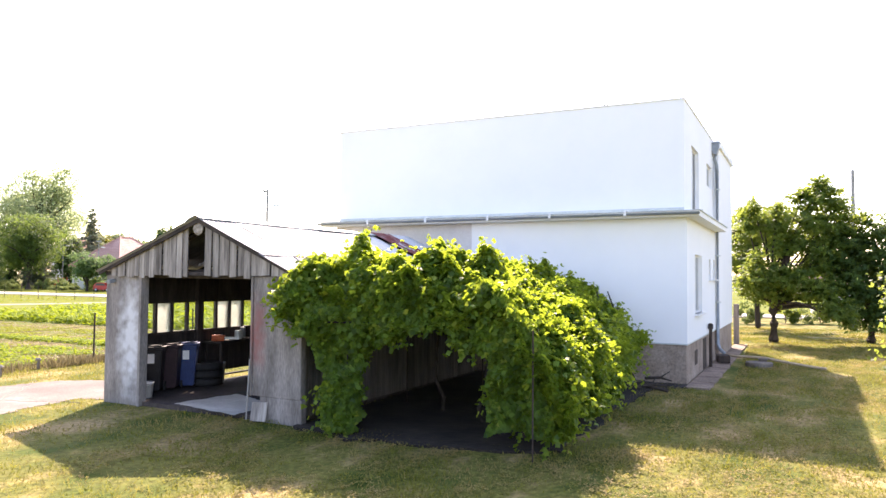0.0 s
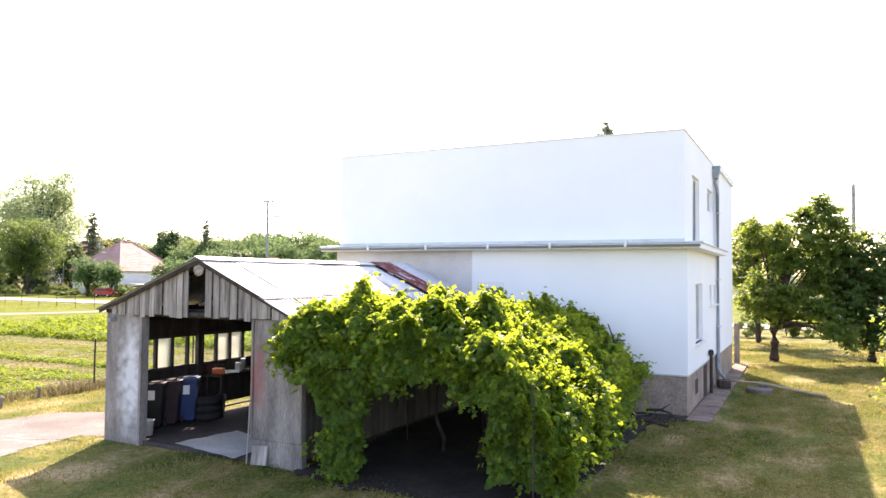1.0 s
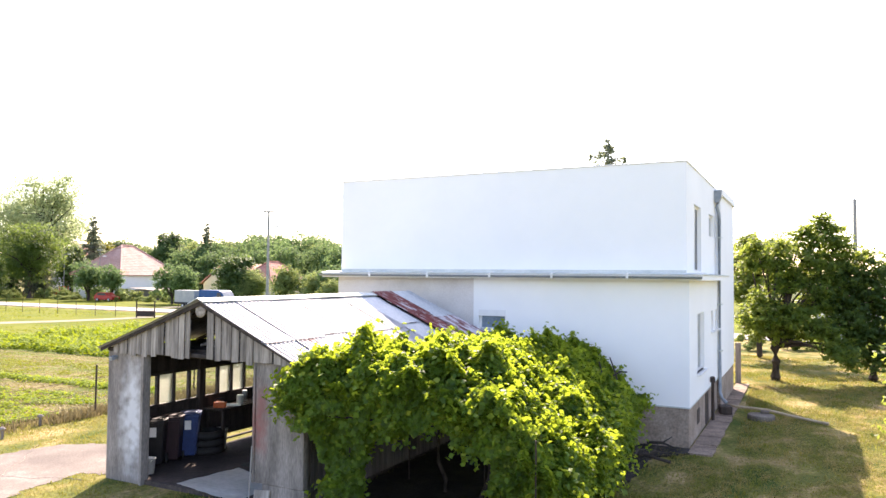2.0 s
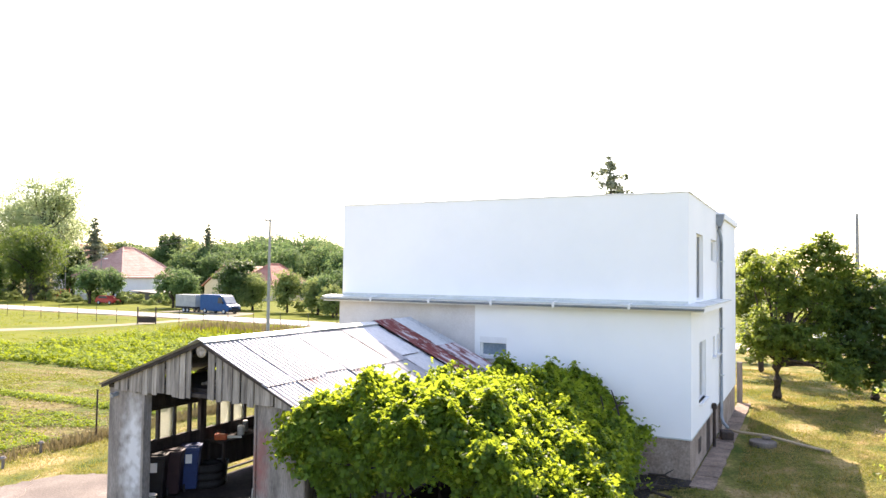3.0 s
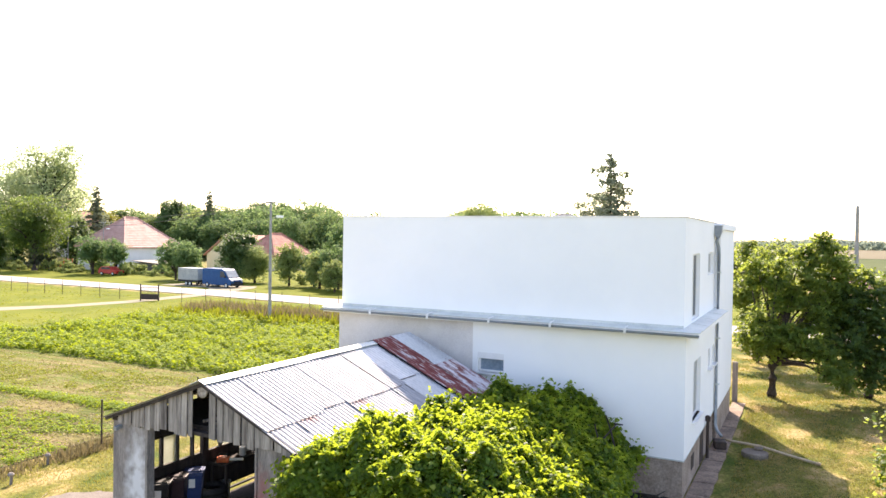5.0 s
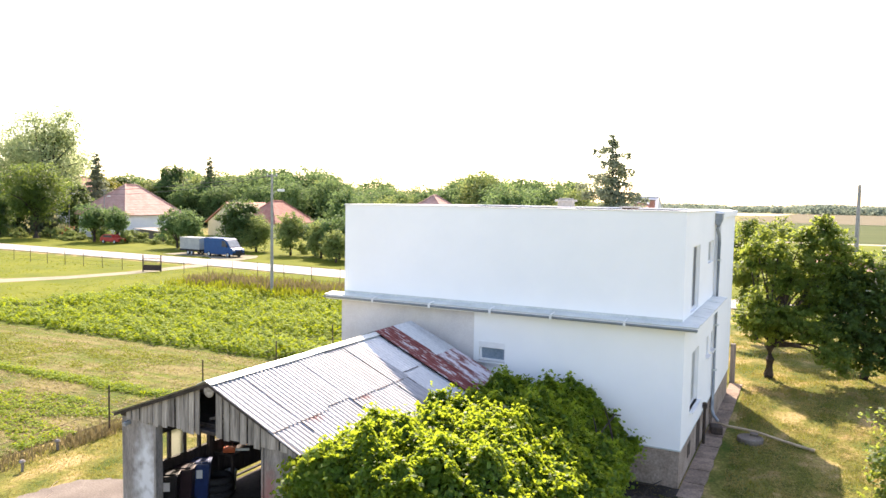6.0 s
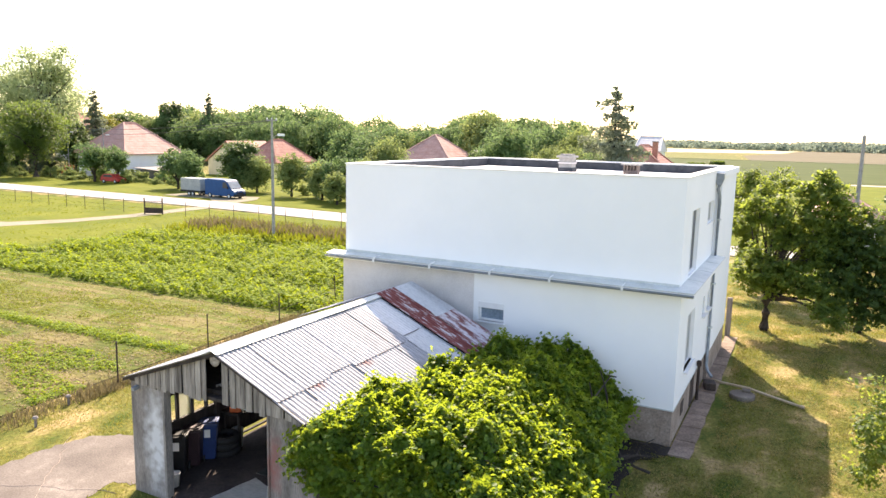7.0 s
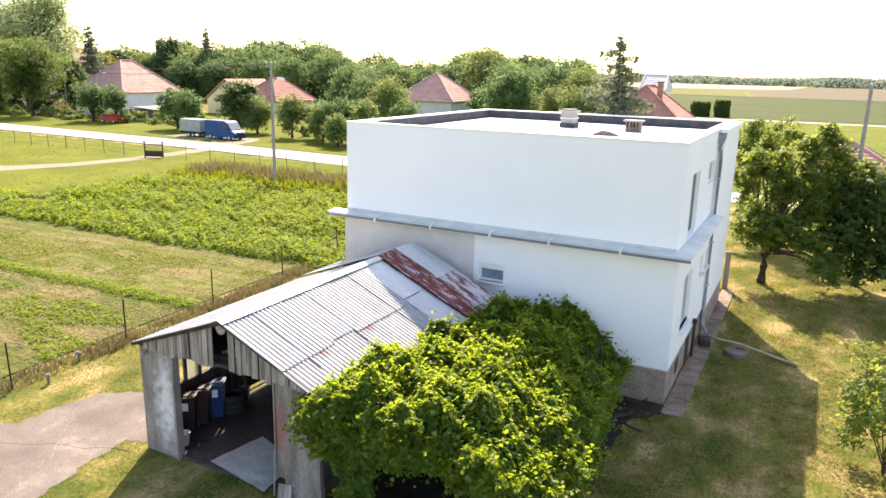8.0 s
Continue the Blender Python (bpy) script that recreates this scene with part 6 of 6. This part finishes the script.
LOW = [(-0.55, -0.3, 3.4, 0.7), (-1.0, -0.4, 2.6, 0.6), (-0.45, -0.5, 2.2, 0.6), (0.1, -0.3, 3.1, 0.7), (0.4, -0.4, 2.3, 0.65), (0.9, -0.2, 2.9, 0.65), (1.3, -0.5, 2.2, 0.5), (1.7, -0.7, 2.5, 0.5), (2.3, -0.8, 2.0, 0.45), (2.6, -1.2, 1.5, 0.4), (1.6, 0.2, 3.4, 0.7), (-0.2, -1.1, 2.7, 0.55), (2.2, -1.6, 1.5, 0.4), (2.7, -2.0, 1.1, 0.35)]
plant_tree("fruit_tree", lobed_tree(UP + MID + LOW, 95, 0.16, M["leaf_tree"], 41, 0.20, 1.75), pose(-0.05, 35.35, 0), "old fruit tree with a thick forked trunk")
plant_tree("fruit_tree", lobed_tree(((-0.9, -0.6, 4.4, 1.0), (0.1, -0.4, 4.7, 0.9), (-1.6, -0.8, 3.5, 0.9), (-0.6, -0.8, 3.3, 1.1), (0.6, -0.6, 3.6, 1.0), (-1.6, -1.2, 2.4, 0.9), (-0.6, -1.2, 2.2, 1.0), (0.5, -1.0, 2.3, 1.0), (1.5, -0.5, 3.0, 1.0), (1.3, -0.9, 1.9, 0.9), (-1.1, -1.6, 1.4, 0.7), (-0.1, -1.8, 1.2, 0.7), (1.0, -1.6, 1.2, 0.7), (2.3, 0.0, 3.6, 0.9), (2.2, -0.4, 2.3, 0.9), (0.9, 0.0, 5.1, 0.7)), 80, 0.17, M["leaf_dark"], 43, 0.18, 1.2), pose(3.9, 37.2, 0), "broad dark fruit tree with low boughs")
plant_tree("fruit_tree", tree_mesh(7.6, 2.5, 1.5, 34, 20000, 0.15, M["leaf_tree"], 47, trunk=0.14), pose(-0.9, 45.0, 0), "slim fruit tree behind the house")
plant_tree("fruit_tree", tree_mesh(5.6, 2.8, 0.9, 26, 17000, 0.15, M["leaf_tree"], 49, trunk=0.16), pose(11.5, 45.5, 0), "round fruit tree in the garden")
plant_tree("pear_tree", tree_mesh(3.7, 1.7, 0.25, 34, 6000, 0.11, M["leaf_tree"], 51, trunk=0.05, loose=1.15), pose(3.35, 18.6, 0), "young sparse fruit tree on the lawn")
for i, (x, y, r) in enumerate(((-1.6, 49.5, 1.1), (0.6, 51.2, 1.0), (2.6, 52.0, 1.3), (6.5, 50.5, 1.5), (9.8, 53, 1.4))):
    plant_tree("shrub", tree_mesh(1.3 * r, 1.1 * r, 0.1, 10, 1800, 0.16, M["leaf_tree"] if i % 2 else M["leaf_light"], 60 + i, trunk=0.03), pose(x, y, 0), "low leafy garden shrub", "shrub", "shrubs by the road")

def column_mesh(radius, height, leaves, size, seed):
    """A dense clipped evergreen column, ragged at the top."""
    rng = np.random.default_rng(seed)
    a, z = rng.uniform(0, 2 * math.pi, leaves), rng.uniform(0, 1, leaves)
    lump = np.array([noise.noise(Vector((math.cos(p) * 1.6, math.sin(p) * 1.6, q * 3 + seed))) for p, q in zip(a, z)])
    r = radius * (1 - 0.55 * np.maximum(0, z - 0.7) ** 1.2 - 0.12 * np.maximum(0, 0.15 - z)) * (0.92 + 0.18 * lump) * rng.uniform(0.75, 1.02, leaves)
    top = rng.uniform(0, 1, leaves) < 0.18
    r = np.where(top, r * rng.uniform(0, 1, leaves) ** 0.5, r)
    zz = np.where(top, height * (0.94 + 0.12 * lump), height * z * (1 + 0.06 * lump))
    pts = np.stack([np.cos(a) * r, np.sin(a) * r, zz + 0.1], 1)
    face = np.stack([np.cos(a), np.sin(a), np.where(top, 1.5, 0.25)], 1)
    wood = bpy.data.meshes.new("trunk")
    bm = tube([(0, 0, -0.1), (0, 0, height * 0.8)], [0.15, 0.05], 6)
    bm.to_mesh(wood)
    bm.free()
    wood.materials.append(M["bark"])
    return wood, leaf_mesh("crown", pts, face, size, M["leaf_dark"], rng)


big = {
    "round": tree_mesh(11, 5.0, 0.5, 80, 12000, 0.40, M["leaf_far"], 71, loose=1.5, reach=0.8),
    "bush": tree_mesh(11, 5.2, -0.5, 60, 6500, 0.50, M["leaf_far"], 61, loose=1.6, reach=0.8),
    "crest": tree_mesh(13, 4.8, -0.5, 60, 6500, 0.50, M["leaf_far"], 62, loose=1.6, reach=0.8, flat=0.4),
    "pale": tree_mesh(11, 5.2, -0.5, 60, 6500, 0.50, M["leaf_light"], 63, loose=1.6, reach=0.8),
    "tall": tree_mesh(14, 4.6, 0.5, 80, 12000, 0.40, M["leaf_far"], 72, loose=1.5, reach=0.8, flat=0.4),
    "light": tree_mesh(12, 5.0, 0.5, 80, 12000, 0.40, M["leaf_light"], 73, loose=1.5, reach=0.8),
    "feather": tree_mesh(23.5, 9.5, 5.0, 120, 22000, 0.38, M["leaf_feather"], 70, loose=1.0, reach=0.92),
    "dark": tree_mesh(9, 3.6, 0.8, 50, 12000, 0.34, M["leaf_shade"], 74, loose=1.3, reach=0.85),
    "shade": tree_mesh(14, 6.6, 3.2, 70, 20000, 0.30, M["leaf_dark"], 80, loose=1.2, reach=0.85, trunk=0.5),
    "small": tree_mesh(5, 2.1, 0.7, 34, 4800, 0.25, M["leaf_light"], 75, loose=1.3, reach=0.9),
    "orchard": tree_mesh(5, 2.3, 0.6, 34, 4800, 0.25, M["leaf_far"], 76, loose=1.3, reach=0.9),
    "thuja": column_mesh(2.1, 3.5, 6000, 0.36, 78),
    "yellow": tree_mesh(6, 2.6, 1.0, 24, 5000, 0.34, M["leaf_yellow"], 77, loose=1.2),
}
WORDS = {"bush": "green tree in a dense belt", "crest": "tall green tree in a dense belt", "pale": "pale green tree in a dense belt", "feather": "tall feathery pale green tree", "shade": "broad green tree on a stout trunk", "thuja": "dense dark evergreen by the fields", "round": "leafy green village tree", "tall": "tall green broadleaf tree", "light": "pale green broadleaf tree", "dark": "dense dark green tree", "small": "small pale orchard tree", "orchard": "small green orchard tree", "yellow": "round yellow-green garden tree in leaf"}


def scatter(kind, x, y, s, turn):
    plant_tree("tree", big[kind], pose(x, y, 0, 0, 0, turn) @ Matrix.Diagonal((s, s * (0.85 + 0.3 * (turn % 7) / 7), s * (0.85 + 0.35 * (turn % 11) / 11), 1)), WORDS[kind], "tree", "village trees")


rt = random.Random(90)
# named trees of the gardens
for kind, x, y, s in (("feather", -141, 101, 1.12), ("feather", -152, 106, 1.16), ("shade", -117.1, 82, 0.95), ("dark", -139, 118, 1.55), ("dark", -124, 80, 0.75), ("dark", -131, 88, 1.2), ("dark", -121, 93, 1.0),
                      ("orchard", -100.8, 80.6, 1.5), ("orchard", -96.5, 81.5, 1.1), ("yellow", -134, 110, 1.85), ("yellow", -117, 106, 1.2),
                      ("orchard", -80.5, 78.5, 1.25), ("orchard", -77, 77.5, 1.0), ("round", -80, 92, 0.65),
                      ("dark", -70.4, 80.5, 0.9), ("light", -67.2, 80.2, 0.5), ("small", -59.5, 78.0, 1.15), ("orchard", -56.5, 79.5, 1.15), ("small", -53.5, 76.5, 1.05), ("orchard", -51.0, 77, 1.25),
                      ("small", -48.5, 72.5, 0.95), ("small", -46, 75, 1.05), ("small", -43.2, 72.0, 0.9), ("orchard", -44.5, 82, 1.0), ("light", -52.5, 92, 0.68), ("round", -57, 95, 0.85), ("round", -64, 100, 0.8),
                      ("dark", -44.5, 108, 0.75), ("round", -38, 102, 0.85), ("small", -70, 128, 1.2)):
    scatter(kind, x, y, s, rt.uniform(0, 360))
hedge = tree_mesh(2.2, 1.7, -0.6, 16, 1500, 0.3, M["leaf_light"], 79)
for i in range(30):
    x = -132 + i * 2.9 + rt.uniform(-0.8, 0.8)
    if -76 < x < -62:
        continue
    y = 84 + rt.uniform(-2.5, 3.5) - (4 if x > -62 else 0)
    plant_tree("shrub", hedge, pose(x, y, 0, 0, 0, rt.uniform(0, 360)) @ Matrix.Scale(rt.uniform(0.6, 1.2), 4), "leafy shrub in a village garden", "shrub", "garden shrubs")
# the belt of trees behind the village
for i in range(110):
    x = -172 + i * 1.3 + rt.uniform(-1.5, 1.5)
    y = 158 + rt.uniform(-16, 22) - (14 if x > -60 else 0)
    kind = rt.choice(("bush", "bush", "crest", "pale", "bush", "crest"))
    s, turn = rt.uniform(1.0, 1.5), rt.uniform(0, 360)
    if x < -36:
        scatter(kind, x, y, s * (0.92 if x < -114 else 0.78 if x < -76 else 0.84 if x < -61 else 0.74), turn)
for kind, x, y, s in (("tall", -57, 136, 1.02), ("light", -54, 134, 1.1), ("round", -49, 130, 1.05), ("light", -46, 128, 0.95), ("round", -41, 124, 0.95), ("round", -36, 122, 0.9), ("light", -33, 110, 0.7), ("light", -31, 118, 0.85), ("light", -28.0, 104, 0.60), ("orchard", -25.6, 103, 1.25), ("round", -27.5, 112, 0.72), ("light", -70, 160, 1.0), ("round", -45, 112, 0.75), ("light", -38, 108, 0.72),
                      ("dark", -178, 150, 1.45), ("dark", -174, 149, 1.3), ("dark", -163, 150, 1.55), ("dark", -160, 152, 1.4), ("dark", -155.5, 150, 1.7), ("thuja", -18.8, 178, 1.0), ("thuja", -14.1, 178, 0.95)):
    scatter(kind, x, y, s, rt.uniform(0, 360))
# low weeds and bushes along the verge and round the white house
rv = random.Random(17)
for i in range(34):
    x = -126 + i * 1.55 + rv.uniform(-0.7, 0.7)
    y = 79.5 + rv.uniform(0, 7) + 0.03 * (x + 126)
    if -76 < x < -73:
        continue
    plant_tree("shrub", hedge, pose(x, y, 0, 0, 0, rv.uniform(0, 360)) @ Matrix.Diagonal((*[rv.uniform(0.45, 0.9)] * 2, rv.uniform(0.3, 0.62), 1)), "low weedy bush on the road verge", "shrub", "verge bushes")
spr = spruce_mesh(11.0, 4.5, 640, 81, 0.135, 0.8, 0.23)
plant_tree("spruce", spr, pose(-7.17, 33.9, 0), "tall ragged dark spruce behind the house", "tree")
spr2 = spruce_mesh(13, 4.3, 110, 83, 0.36, 0.9, 0.3)
for x, y, s in ((-124, 100, 1.24), (-142.5, 151, 1.45), (-146, 94, 1.15), (-158, 98, 1.3), (-131, 94, 1.0)):
    plant_tree("spruce", spr2, pose(x, y, 0, 0, 0, x) @ Matrix.Scale(s, 4), "dark conifer behind the houses", "tree", "village conifers")
for i, (x, y, s) in enumerate(((10.5, 60, 0.9), (14, 66, 1.1), (18, 62, 1.0), (16, 76, 1.2), (21, 80, 1.1), (25, 90, 1.2))):
    scatter("orchard" if i % 2 else "dark", x, y, s, rt.uniform(0, 360))


def far_woods():
    """Low clumps of distant woodland along the horizon."""
    rng = np.random.default_rng(99)
    pts, face = [], []
    for i in range(3400):
        x = rng.uniform(-1300, 1100)
        y = rng.uniform(810, 1300) if i % 4 else rng.uniform(800, 840)
        if i % 4 == 0 and noise.noise(Vector((x * 0.006, 0, 3))) < 0.12:
            continue
        h = rng.uniform(5.5, 9.5) * (1.0 + 0.3 * noise.noise(Vector((x * 0.01, 0, 0))))
        k = 46
        o = rng.normal(0, 1, (k, 3))
        o /= np.linalg.norm(o, axis=1)[:, None]
        pts.append(np.array([x, y, h * 0.5]) + o * [h * 0.8, h * 0.8, h * 0.5])
        face.append(o + [0, 0, 0.3])
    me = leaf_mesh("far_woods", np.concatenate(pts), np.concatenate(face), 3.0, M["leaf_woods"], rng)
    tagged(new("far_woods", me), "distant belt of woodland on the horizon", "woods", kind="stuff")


far_woods()
